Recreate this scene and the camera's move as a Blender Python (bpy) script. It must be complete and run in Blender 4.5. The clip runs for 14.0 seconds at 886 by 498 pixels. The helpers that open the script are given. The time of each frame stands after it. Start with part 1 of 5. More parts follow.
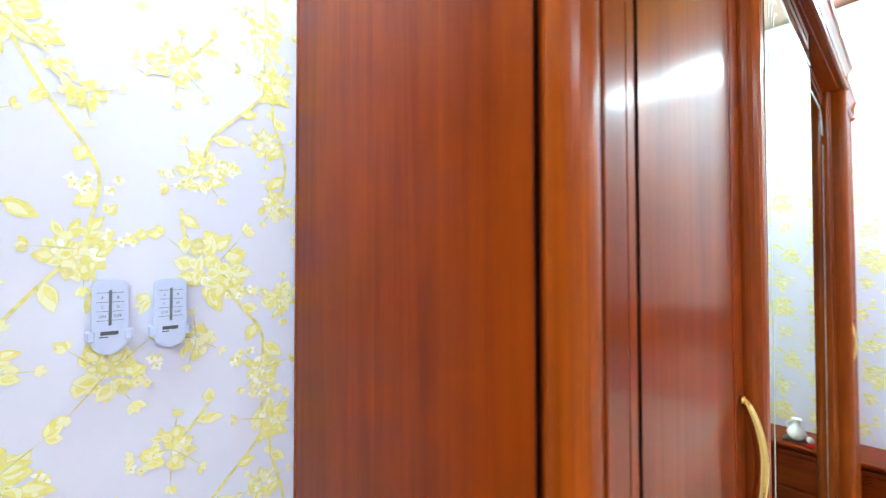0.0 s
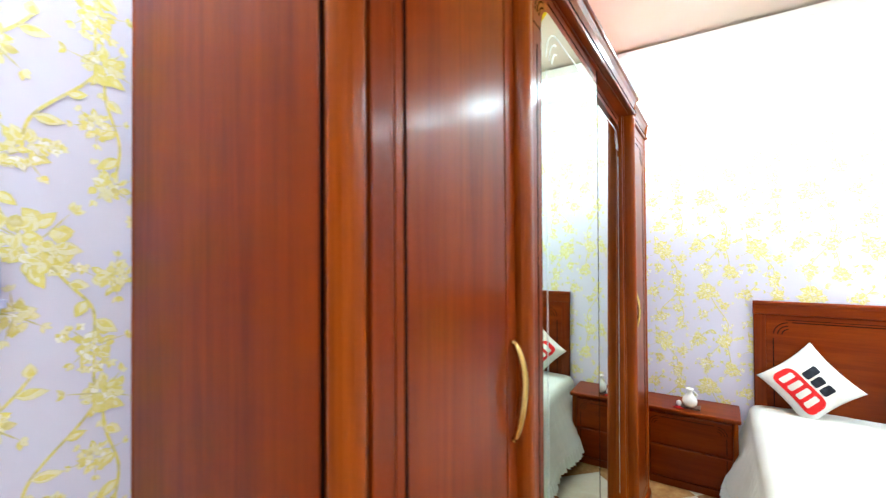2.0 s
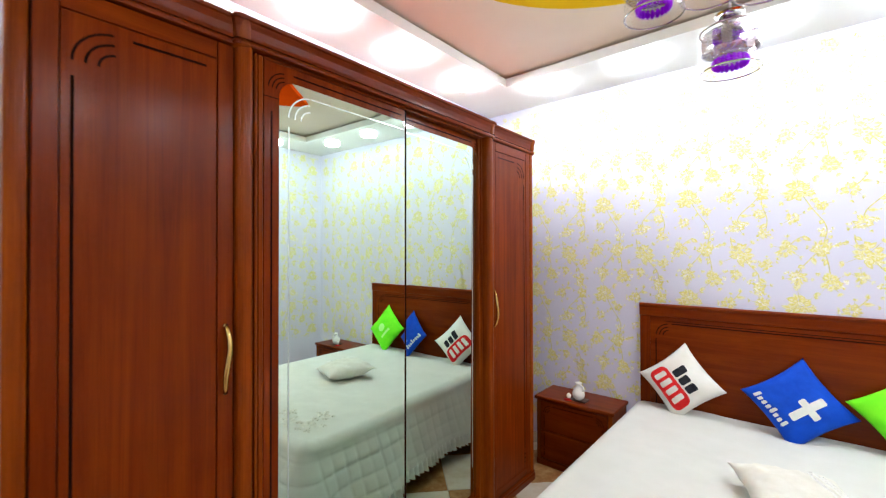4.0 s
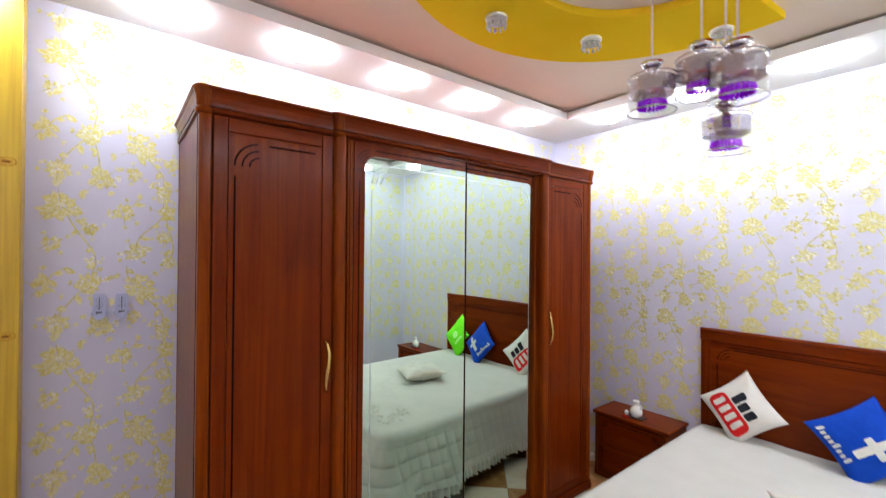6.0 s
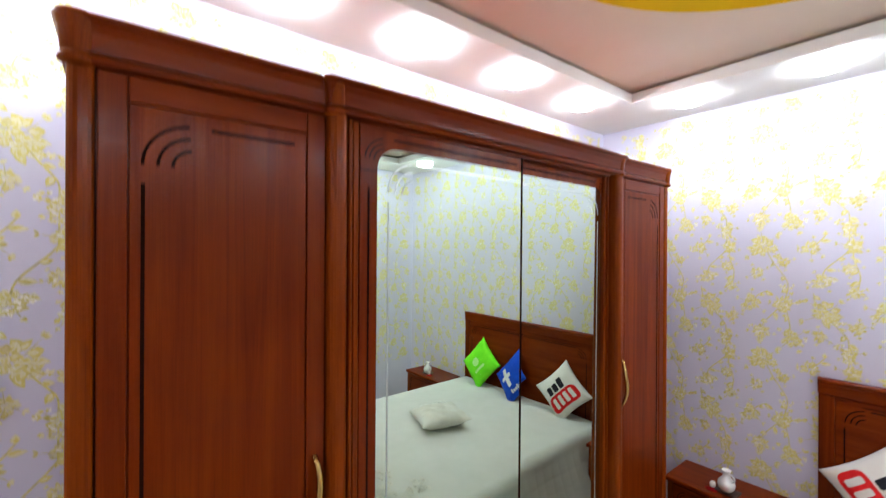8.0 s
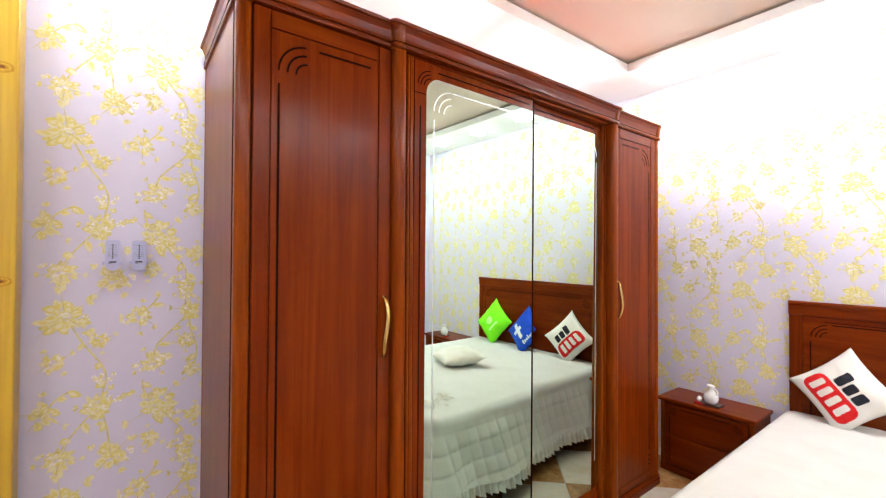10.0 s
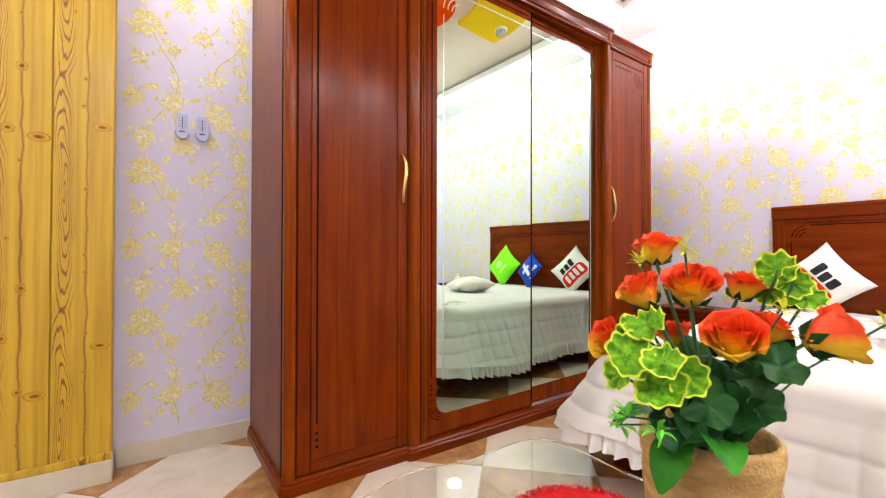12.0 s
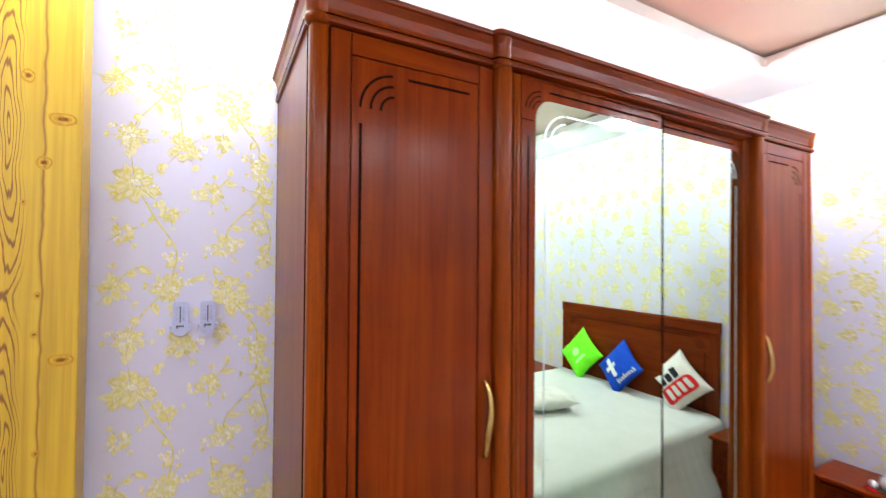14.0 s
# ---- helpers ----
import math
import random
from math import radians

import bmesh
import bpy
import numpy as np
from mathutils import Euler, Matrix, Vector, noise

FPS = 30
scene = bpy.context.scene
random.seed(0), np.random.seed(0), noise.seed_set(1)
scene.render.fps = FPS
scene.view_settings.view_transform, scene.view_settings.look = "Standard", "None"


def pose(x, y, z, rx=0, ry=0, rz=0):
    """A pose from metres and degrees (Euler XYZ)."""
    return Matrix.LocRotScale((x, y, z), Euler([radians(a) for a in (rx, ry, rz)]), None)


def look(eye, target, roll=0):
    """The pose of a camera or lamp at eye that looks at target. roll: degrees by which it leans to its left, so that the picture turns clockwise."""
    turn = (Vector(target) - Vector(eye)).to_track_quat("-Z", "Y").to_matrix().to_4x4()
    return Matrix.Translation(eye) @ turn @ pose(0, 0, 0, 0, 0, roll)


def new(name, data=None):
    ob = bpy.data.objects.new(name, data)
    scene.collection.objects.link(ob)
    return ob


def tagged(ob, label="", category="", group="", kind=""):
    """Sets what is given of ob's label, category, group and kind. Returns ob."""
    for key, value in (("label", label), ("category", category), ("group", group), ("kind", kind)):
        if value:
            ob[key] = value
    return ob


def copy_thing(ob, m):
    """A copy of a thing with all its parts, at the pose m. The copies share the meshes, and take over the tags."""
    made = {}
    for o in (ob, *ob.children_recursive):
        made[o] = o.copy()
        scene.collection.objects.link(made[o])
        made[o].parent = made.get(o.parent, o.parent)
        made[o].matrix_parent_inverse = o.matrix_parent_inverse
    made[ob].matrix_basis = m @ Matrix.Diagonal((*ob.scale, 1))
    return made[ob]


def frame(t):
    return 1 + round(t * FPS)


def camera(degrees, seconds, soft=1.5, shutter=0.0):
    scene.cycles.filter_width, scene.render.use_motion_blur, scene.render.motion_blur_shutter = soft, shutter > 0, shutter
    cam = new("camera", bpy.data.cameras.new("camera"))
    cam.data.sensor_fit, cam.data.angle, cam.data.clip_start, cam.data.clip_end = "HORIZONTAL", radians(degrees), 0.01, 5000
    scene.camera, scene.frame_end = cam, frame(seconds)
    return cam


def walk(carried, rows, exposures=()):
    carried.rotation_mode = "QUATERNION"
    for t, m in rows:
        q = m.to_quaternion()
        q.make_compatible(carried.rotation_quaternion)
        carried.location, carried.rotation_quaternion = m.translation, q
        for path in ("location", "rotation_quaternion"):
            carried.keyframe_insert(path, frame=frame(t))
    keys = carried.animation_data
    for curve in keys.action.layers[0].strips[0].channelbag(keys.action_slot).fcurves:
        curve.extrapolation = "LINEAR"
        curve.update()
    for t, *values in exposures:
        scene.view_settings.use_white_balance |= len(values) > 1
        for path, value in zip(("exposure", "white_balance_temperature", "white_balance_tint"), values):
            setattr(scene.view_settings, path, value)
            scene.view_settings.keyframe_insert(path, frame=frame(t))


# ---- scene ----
cam = camera(93.7, 14.0, soft=1.25, shutter=0.35)
PATH = [
    (0, (0.805, 0.216, 1.507), (-0.695, 1.538, 1.555), -0.1),
    (0.5, (0.715, 0.062, 1.485), (-0.532, 1.626, 1.505), -0.2),
    (1, (0.726, 0.013, 1.498), (-0.381, 1.678, 1.525), -0.5),
    (1.5, (0.803, 0.062, 1.467), (-0.318, 1.719, 1.491), -0.5),
    (2, (0.991, 0.187, 1.471), (-0.117, 1.851, 1.497), -0.4),
    (2.5, (1.11, 0.337, 1.467), (-0.027, 1.982, 1.492), -0.3),
    (3, (1.329, 0.542, 1.484), (0.165, 2.169, 1.515), -0.4),
    (3.2, (1.469, 0.564, 1.505), (0.291, 2.18, 1.532), -0.4),
    (5.3, (2.403, 0.278, 1.502), (0.885, 1.58, 1.525), 0.2),
    (5.5, (2.417, 0.29, 1.45), (0.879, 1.568, 1.473), 0.2),
    (6, (2.312, 0.315, 1.665), (0.737, 1.547, 1.681), 0.4),
    (6.5, (2.067, 0.387, 1.945), (0.473, 1.596, 1.949), 0.5),
    (7, (1.871, 0.485, 2.053), (0.279, 1.695, 2.045), 0.5),
    (7.5, (1.768, 0.61, 2.056), (0.184, 1.831, 2.055), 0.4),
    (8, (1.655, 0.617, 1.816), (0.078, 1.848, 1.815), 0.3),
    (8.2, (1.608, 0.621, 1.667), (0.014, 1.828, 1.687), 0.4),
    (10.5, (2.028, 0.226, 1.309), (0.428, 1.426, 1.335), 0.2),
    (11, (2.127, 0.196, 1.074), (0.523, 1.389, 1.104), -0.3),
    (11.5, (2.163, 0.167, 0.906), (0.539, 1.334, 0.936), -0.2),
    (12, (2.15, 0.153, 0.862), (0.51, 1.298, 0.888), 0.0),
    (12.5, (2.106, 0.172, 1.079), (0.456, 1.301, 1.108), 0.1),
    (13, (2.044, 0.151, 1.473), (0.393, 1.279, 1.5), 0.3),
    (13.3, (1.969, 0.192, 1.51), (0.3, 1.292, 1.538), 0.4),
    (13.5, (1.881, 0.258, 1.508), (0.205, 1.349, 1.532), 0.4),
    (14, (1.581, 0.364, 1.628), (-0.182, 1.308, 1.662), 0.4),
]

EXPOSURES = [(0.0, 0.06, 5300, -14), (1.0, 0.04, 5300, -14), (2.0, -0.14, 5650, -9), (3.2, -0.60, 5950, -4), (5.3, -1.45, 5950, 2), (6.3, -1.33, 5950, 4), (7.2, -1.33, 5950, 5), (8.2, -1.40, 6000, 4), (10.3, -0.60, 6400, 7),
             (11.5, -0.64, 6450, 8), (12.0, -0.45, 6450, 8), (13.0, -0.28, 6300, 8), (13.5, -0.44, 6050, 5), (14.0, -0.57, 5850, 2)]
walk(cam, [(t, look(eye, target, roll)) for t, eye, target, roll in PATH], EXPOSURES)

# ---- world and room sizes ----
world = bpy.data.worlds.new("world")
world.use_nodes = True
world.node_tree.nodes["Background"].inputs[0].default_value = (0.6, 0.65, 0.8, 1)
world.node_tree.nodes["Background"].inputs[1].default_value = 0.02
scene.world = world

EAST, NORTH, SOUTH = 3.66, 3.48, -1.35
SOFFIT, CEIL = 2.675, 2.75
IN_W, IN_E, IN_N, IN_S = 0.412, 3.24, 2.99, -0.85
LAMP_WATTS = 0.9
SPOTS = ([(0.25, y) for y in (-0.12, 0.46, 1.03, 1.60, 2.17, 2.73)]
         + [(x, 3.14) for x in (0.66, 1.24, 1.82, 2.40, 2.98)]
         + [(3.41, y) for y in (-0.12, 0.46, 1.03, 1.60, 2.17, 2.73)]
         # two unseen lamps, added at the south end to brighten the west wall
         + [(x, -1.08) for x in (0.66, 1.82)])


def west(y):
    """The west wall is a little out of square."""
    return -0.02 * (y - 0.25)


# ---- materials ----
def mat(name, color, rough=0.5, metal=0.0, coat=0.0):
    m = bpy.data.materials.new(name)
    m.use_nodes = True
    b = m.node_tree.nodes["Principled BSDF"]
    b.inputs["Base Color"].default_value = (*color, 1)
    b.inputs["Roughness"].default_value = rough
    b.inputs["Metallic"].default_value = metal
    b.inputs["Coat Weight"].default_value = coat
    b.inputs["Coat Roughness"].default_value = 0.17
    return m


def node(m, kind, **vals):
    n = m.node_tree.nodes.new(kind)
    for k, v in vals.items():
        n.inputs[k.replace("_", " ")].default_value = v
    return n


def link(m, a, out, b, inp):
    m.node_tree.links.new(a.outputs[out], b.inputs[inp])


def coords(m, scale, kind="Object"):
    tc = m.node_tree.nodes.new("ShaderNodeTexCoord")
    mp = node(m, "ShaderNodeMapping", Scale=scale)
    link(m, tc, kind, mp, "Vector")
    return mp


def ramp(m, stops):
    r = m.node_tree.nodes.new("ShaderNodeValToRGB")
    e = r.color_ramp.elements
    e[0].position, e[0].color = stops[0][0], (*stops[0][1], 1)
    e[1].position, e[1].color = stops[-1][0], (*stops[-1][1], 1)
    for p, c in stops[1:-1]:
        n = e.new(p)
        n.color = (*c, 1)
    return r


def bumped(m, src, out, strength, dist):
    b = node(m, "ShaderNodeBump", Strength=strength, Distance=dist)
    link(m, src, out, b, "Height")
    link(m, b, "Normal", m.node_tree.nodes["Principled BSDF"], "Normal")


def mottled(name, c1, c2, rough, scale=(6, 6, 6), detail=6.0, metal=0.0, coat=0.0, fine=120.0, bump=0.1, dist=0.002, c3=None):
    """Two-scale variation: broad stains between c1 and c2, fine relief."""
    m = mat(name, c1, rough, metal, coat)
    p = m.node_tree.nodes["Principled BSDF"]
    if rough > 0.4:
        p.inputs["Specular IOR Level"].default_value = 0.15
    mp = coords(m, scale)
    n = node(m, "ShaderNodeTexNoise", Scale=1.0, Detail=detail, Roughness=0.6)
    link(m, mp, "Vector", n, "Vector")
    stops = [(0.3, c1), (0.7, c2)] if c3 is None else [(0.25, c1), (0.5, c2), (0.75, c3)]
    r = ramp(m, stops)
    link(m, n, "Fac", r, "Fac")
    link(m, r, "Color", p, "Base Color")
    f = node(m, "ShaderNodeTexNoise", Scale=fine, Detail=3.0)
    mp2 = coords(m, (1, 1, 1))
    link(m, mp2, "Vector", f, "Vector")
    bumped(m, f, "Fac", bump, dist)
    return m


def wood(name, dark, mid, light, rough=0.34, grain=(26, 26, 0.8), coat=0.52):
    """Lacquered wood: long streaks, pores, and broad tone changes."""
    m = mat(name, mid, rough, 0, coat)
    p = m.node_tree.nodes["Principled BSDF"]
    p.inputs["Specular IOR Level"].default_value = 0.02
    p.inputs["Coat IOR"].default_value = 1.28
    p.inputs["Coat Roughness"].default_value = 0.19
    mp = coords(m, grain)
    n = node(m, "ShaderNodeTexNoise", Scale=1.0, Detail=8.0, Roughness=0.62, Distortion=0.8)
    link(m, mp, "Vector", n, "Vector")
    r = ramp(m, [(0.22, dark), (0.5, mid), (0.8, light)])
    link(m, n, "Fac", r, "Fac")
    mp2 = coords(m, tuple(g * 14 if g > 3 else g * 5 for g in grain))
    n2 = node(m, "ShaderNodeTexNoise", Scale=1.0, Detail=4.0, Roughness=0.7)
    link(m, mp2, "Vector", n2, "Vector")
    r2 = ramp(m, [(0.3, (0.62, 0.55, 0.5)), (0.55, (1, 1, 1))])
    link(m, n2, "Fac", r2, "Fac")
    mix = m.node_tree.nodes.new("ShaderNodeMixRGB")
    mix.blend_type = "MULTIPLY"
    mix.inputs[0].default_value = 0.38
    link(m, r, "Color", mix, 1)
    link(m, r2, "Color", mix, 2)
    mp3 = coords(m, tuple(5.5 if g > 3 else 1.6 for g in grain))
    n3 = node(m, "ShaderNodeTexNoise", Scale=1.0, Detail=3.0, Roughness=0.55, Distortion=1.5)
    link(m, mp3, "Vector", n3, "Vector")
    r3 = ramp(m, [(0.30, (0.82, 0.76, 0.72)), (0.72, (1.10, 1.14, 1.08))])
    link(m, n3, "Fac", r3, "Fac")
    figure = m.node_tree.nodes.new("ShaderNodeMixRGB")
    figure.blend_type = "MULTIPLY"
    figure.inputs[0].default_value = 1.0
    link(m, mix, "Color", figure, 1)
    link(m, r3, "Color", figure, 2)
    link(m, figure, "Color", p, "Base Color")
    bumped(m, n2, "Fac", 0.06, 0.001)
    return m


CHERRY_D, CHERRY_M, CHERRY_L = (0.086, 0.0094, 0.0005), (0.144, 0.0188, 0.0008), (0.196, 0.0305, 0.0012)
M_CHERRY = wood("cherry_upright", CHERRY_D, CHERRY_M, CHERRY_L)
M_CHERRY_X = wood("cherry_along_x", CHERRY_D, CHERRY_M, CHERRY_L, grain=(0.9, 14, 14))
M_CHERRY_Y = wood("cherry_along_y", CHERRY_D, CHERRY_M, CHERRY_L, grain=(14, 0.9, 14))
M_POST = wood("cherry_post", (0.102, 0.0138, 0.0007), (0.184, 0.0315, 0.0013), (0.27, 0.056, 0.003), 0.28)
M_GROOVE = mat("dark_groove", (0.016, 0.005, 0.003), 0.9)
M_GROOVE.node_tree.nodes["Principled BSDF"].inputs["Specular IOR Level"].default_value = 0.0
M_MIRROR = mat("mirror", (0.66, 0.79, 0.69), 0.012, 1.0)
M_ETCH = mat("etched_glass", (0.55, 0.62, 0.60), 0.30, 0.7)
M_BRASS = mottled("brass", (0.50, 0.33, 0.09), (0.64, 0.45, 0.16), 0.22, metal=1.0, bump=0.05)
M_ALU = mat("aluminium_rail", (0.8, 0.8, 0.82), 0.3, 1.0)
M_PAPER = mottled("wallpaper", (0.640, 0.612, 0.748), (0.690, 0.662, 0.784), 0.62, scale=(2, 2, 2), fine=420.0, bump=0.12, dist=0.001)
M_P_YEL = mottled("print_yellow", (0.70, 0.62, 0.13), (0.75, 0.69, 0.34), 0.5, scale=(110, 110, 110), fine=300, bump=0.2)
M_P_PALE = mottled("print_pale_yellow", (0.76, 0.71, 0.32), (0.78, 0.75, 0.64), 0.5, scale=(120, 120, 120), fine=300, bump=0.2)
M_P_WHITE = mottled("print_white", (0.84, 0.82, 0.84), (0.86, 0.83, 0.68), 0.45, scale=(50, 50, 50), fine=300, bump=0.2)
M_P_GOLD = mottled("print_gold", (0.54, 0.48, 0.14), (0.68, 0.63, 0.42), 0.45, scale=(110, 110, 110), fine=300, bump=0.2)
M_P_EDGE = mottled("print_edge", (0.58, 0.50, 0.14), (0.72, 0.67, 0.40), 0.45, scale=(110, 110, 110), fine=300, bump=0.2)
M_WHITE = mottled("ceiling_white", (0.89, 0.88, 0.87), (0.92, 0.91, 0.90), 0.6, scale=(3, 3, 3), fine=90, bump=0.05)
M_BEIGE = mottled("ceiling_beige", (0.85, 0.73, 0.61), (0.88, 0.77, 0.67), 0.6, scale=(1.5, 1.5, 1.5), fine=90, bump=0.05)
M_YELLOW = mottled("ceiling_yellow", (0.84, 0.56, 0.015), (0.88, 0.61, 0.025), 0.55, scale=(3, 3, 3), fine=90, bump=0.05)
M_ORANGE = mottled("ceiling_orange", (0.74, 0.060, 0.002), (0.80, 0.085, 0.004), 0.55, scale=(3, 3, 3), fine=90, bump=0.05)
M_SKIRT = mottled("skirting_stone", (0.54, 0.49, 0.37), (0.64, 0.58, 0.46), 0.35, scale=(9, 9, 9), fine=60, bump=0.05)
M_TILE_L = mottled("tile_cream", (0.54, 0.45, 0.34), (0.62, 0.54, 0.45), 0.16, scale=(4, 4, 4), c3=(0.50, 0.40, 0.28), fine=50, bump=0.02)
M_TILE_B = mottled("tile_brown", (0.21, 0.088, 0.028), (0.33, 0.165, 0.060), 0.18, scale=(13, 13, 13), c3=(0.46, 0.27, 0.12), fine=50, bump=0.02)
M_GROUT = mat("grout", (0.42, 0.36, 0.28), 0.8)
M_COVER = mottled("bedspread_cloth", (0.66, 0.645, 0.605), (0.71, 0.695, 0.66), 0.85, scale=(5, 5, 5), fine=350, bump=0.25, dist=0.002)
M_LACE = mottled("lace", (0.78, 0.76, 0.72), (0.84, 0.82, 0.80), 0.9, scale=(60, 60, 60), fine=500, bump=0.4)
M_EMB = mottled("embroidery_beige", (0.70, 0.66, 0.58), (0.78, 0.75, 0.68), 0.85, scale=(40, 40, 40), fine=300, bump=0.15)
M_CUSH = mottled("cushion_cream", (0.72, 0.68, 0.60), (0.80, 0.77, 0.71), 0.8, scale=(18, 18, 18), fine=300, bump=0.3)
M_PIL_W = mottled("pillow_white", (0.78, 0.75, 0.68), (0.84, 0.81, 0.76), 0.85, scale=(14, 14, 14), fine=450, bump=0.3)
M_PIL_B = mottled("pillow_blue", (0.005, 0.045, 0.40), (0.010, 0.07, 0.52), 0.7, scale=(14, 14, 14), fine=450, bump=0.3)
M_PIL_G = mottled("pillow_green", (0.16, 0.72, 0.008), (0.24, 0.82, 0.015), 0.7, scale=(14, 14, 14), fine=450, bump=0.3)
M_PR_RED = mottled("print_red", (0.60, 0.010, 0.012), (0.70, 0.020, 0.022), 0.7, scale=(30, 30, 30), fine=450, bump=0.2)
M_PR_BLK = mottled("print_black", (0.012, 0.012, 0.018), (0.03, 0.03, 0.04), 0.7, scale=(30, 30, 30), fine=450, bump=0.2)
M_PR_WHT = mottled("print_offwhite", (0.76, 0.73, 0.66), (0.82, 0.80, 0.74), 0.7, scale=(30, 30, 30), fine=450, bump=0.2)
M_PR_GRN = mottled("print_lightgreen", (0.45, 0.85, 0.25), (0.5, 0.88, 0.3), 0.7, scale=(30, 30, 30), fine=450, bump=0.2)
M_CERAMIC = mottled("white_ceramic", (0.78, 0.76, 0.72), (0.85, 0.84, 0.82), 0.18, scale=(30, 30, 30), fine=60, bump=0.15)
M_TRAY = mottled("dark_tray", (0.025, 0.012, 0.010), (0.06, 0.03, 0.02), 0.35, scale=(30, 30, 30))
M_REDCLOTH = mottled("red_cloth", (0.42, 0.008, 0.010), (0.55, 0.015, 0.015), 0.8, scale=(40, 40, 40), fine=400, bump=0.3)
M_PLASTIC = mottled("white_plastic", (0.47, 0.49, 0.69), (0.51, 0.53, 0.73), 0.3, scale=(20, 20, 20), fine=200, bump=0.02)
M_INK = mat("dark_ink", (0.06, 0.06, 0.07), 0.6)
M_GREY = mat("grey_line", (0.11, 0.12, 0.16), 0.5)
M_CHROME = mat("chrome", (0.62, 0.60, 0.62), 0.10, 1.0)
M_CORD = mat("pale_cord", (0.62, 0.55, 0.66), 0.4)
M_BURLAP = mottled("burlap", (0.40, 0.23, 0.07), (0.62, 0.42, 0.17), 0.9, scale=(30, 30, 90), fine=260, bump=0.7, dist=0.004)
M_SOIL = mottled("soil", (0.02, 0.015, 0.01), (0.05, 0.035, 0.02), 0.9, scale=(60, 60, 60))
M_LEAF_D = mottled("leaf_dark", (0.008, 0.050, 0.012), (0.028, 0.115, 0.024), 0.45, scale=(40, 40, 40), fine=150, bump=0.3)
M_LEAF_L = mottled("leaf_light", (0.10, 0.50, 0.03), (0.20, 0.66, 0.06), 0.5, scale=(40, 40, 40), fine=150, bump=0.3)
M_LEAF_M = mottled("leaf_mid", (0.014, 0.15, 0.006), (0.26, 0.56, 0.016), 0.5, scale=(95, 95, 95), fine=150, bump=0.3)
M_LEAF_Y = mottled("leaf_yellow_rim", (0.62, 0.72, 0.03), (0.74, 0.82, 0.08), 0.5, scale=(40, 40, 40), fine=150, bump=0.2)
M_LEAF_B = mottled("leaf_blade", (0.010, 0.11, 0.006), (0.05, 0.27, 0.015), 0.45, scale=(30, 30, 30), fine=150, bump=0.3)
M_FUZZ = mottled("red_plush", (0.45, 0.004, 0.006), (0.62, 0.010, 0.012), 0.8, scale=(60, 60, 60), fine=400, bump=0.4)
M_STEM = mat("stem", (0.03, 0.12, 0.03), 0.6)


def petal_material():
    """Silk rose petals: orange red, yellow towards the base of the head."""
    m = mat("rose_petal", (0.8, 0.1, 0.02), 0.55)
    p = m.node_tree.nodes["Principled BSDF"]
    tc = m.node_tree.nodes.new("ShaderNodeTexCoord")
    sep = m.node_tree.nodes.new("ShaderNodeSeparateXYZ")
    link(m, tc, "Generated", sep, "Vector")
    n = node(m, "ShaderNodeTexNoise", Scale=42.0, Detail=2.0)
    link(m, tc, "Object", n, "Vector")
    add = m.node_tree.nodes.new("ShaderNodeMath")
    add.operation = "MULTIPLY_ADD"
    add.inputs[1].default_value = 0.62
    link(m, n, "Fac", add, 0)
    link(m, sep, "Z", add, 2)
    r = ramp(m, [(0.58, (0.95, 0.62, 0.02)), (0.78, (0.94, 0.27, 0.010)), (0.94, (0.92, 0.070, 0.007))])
    link(m, add, "Value", r, "Fac")
    link(m, r, "Color", p, "Base Color")
    bumped(m, n, "Fac", 0.2, 0.002)
    return m


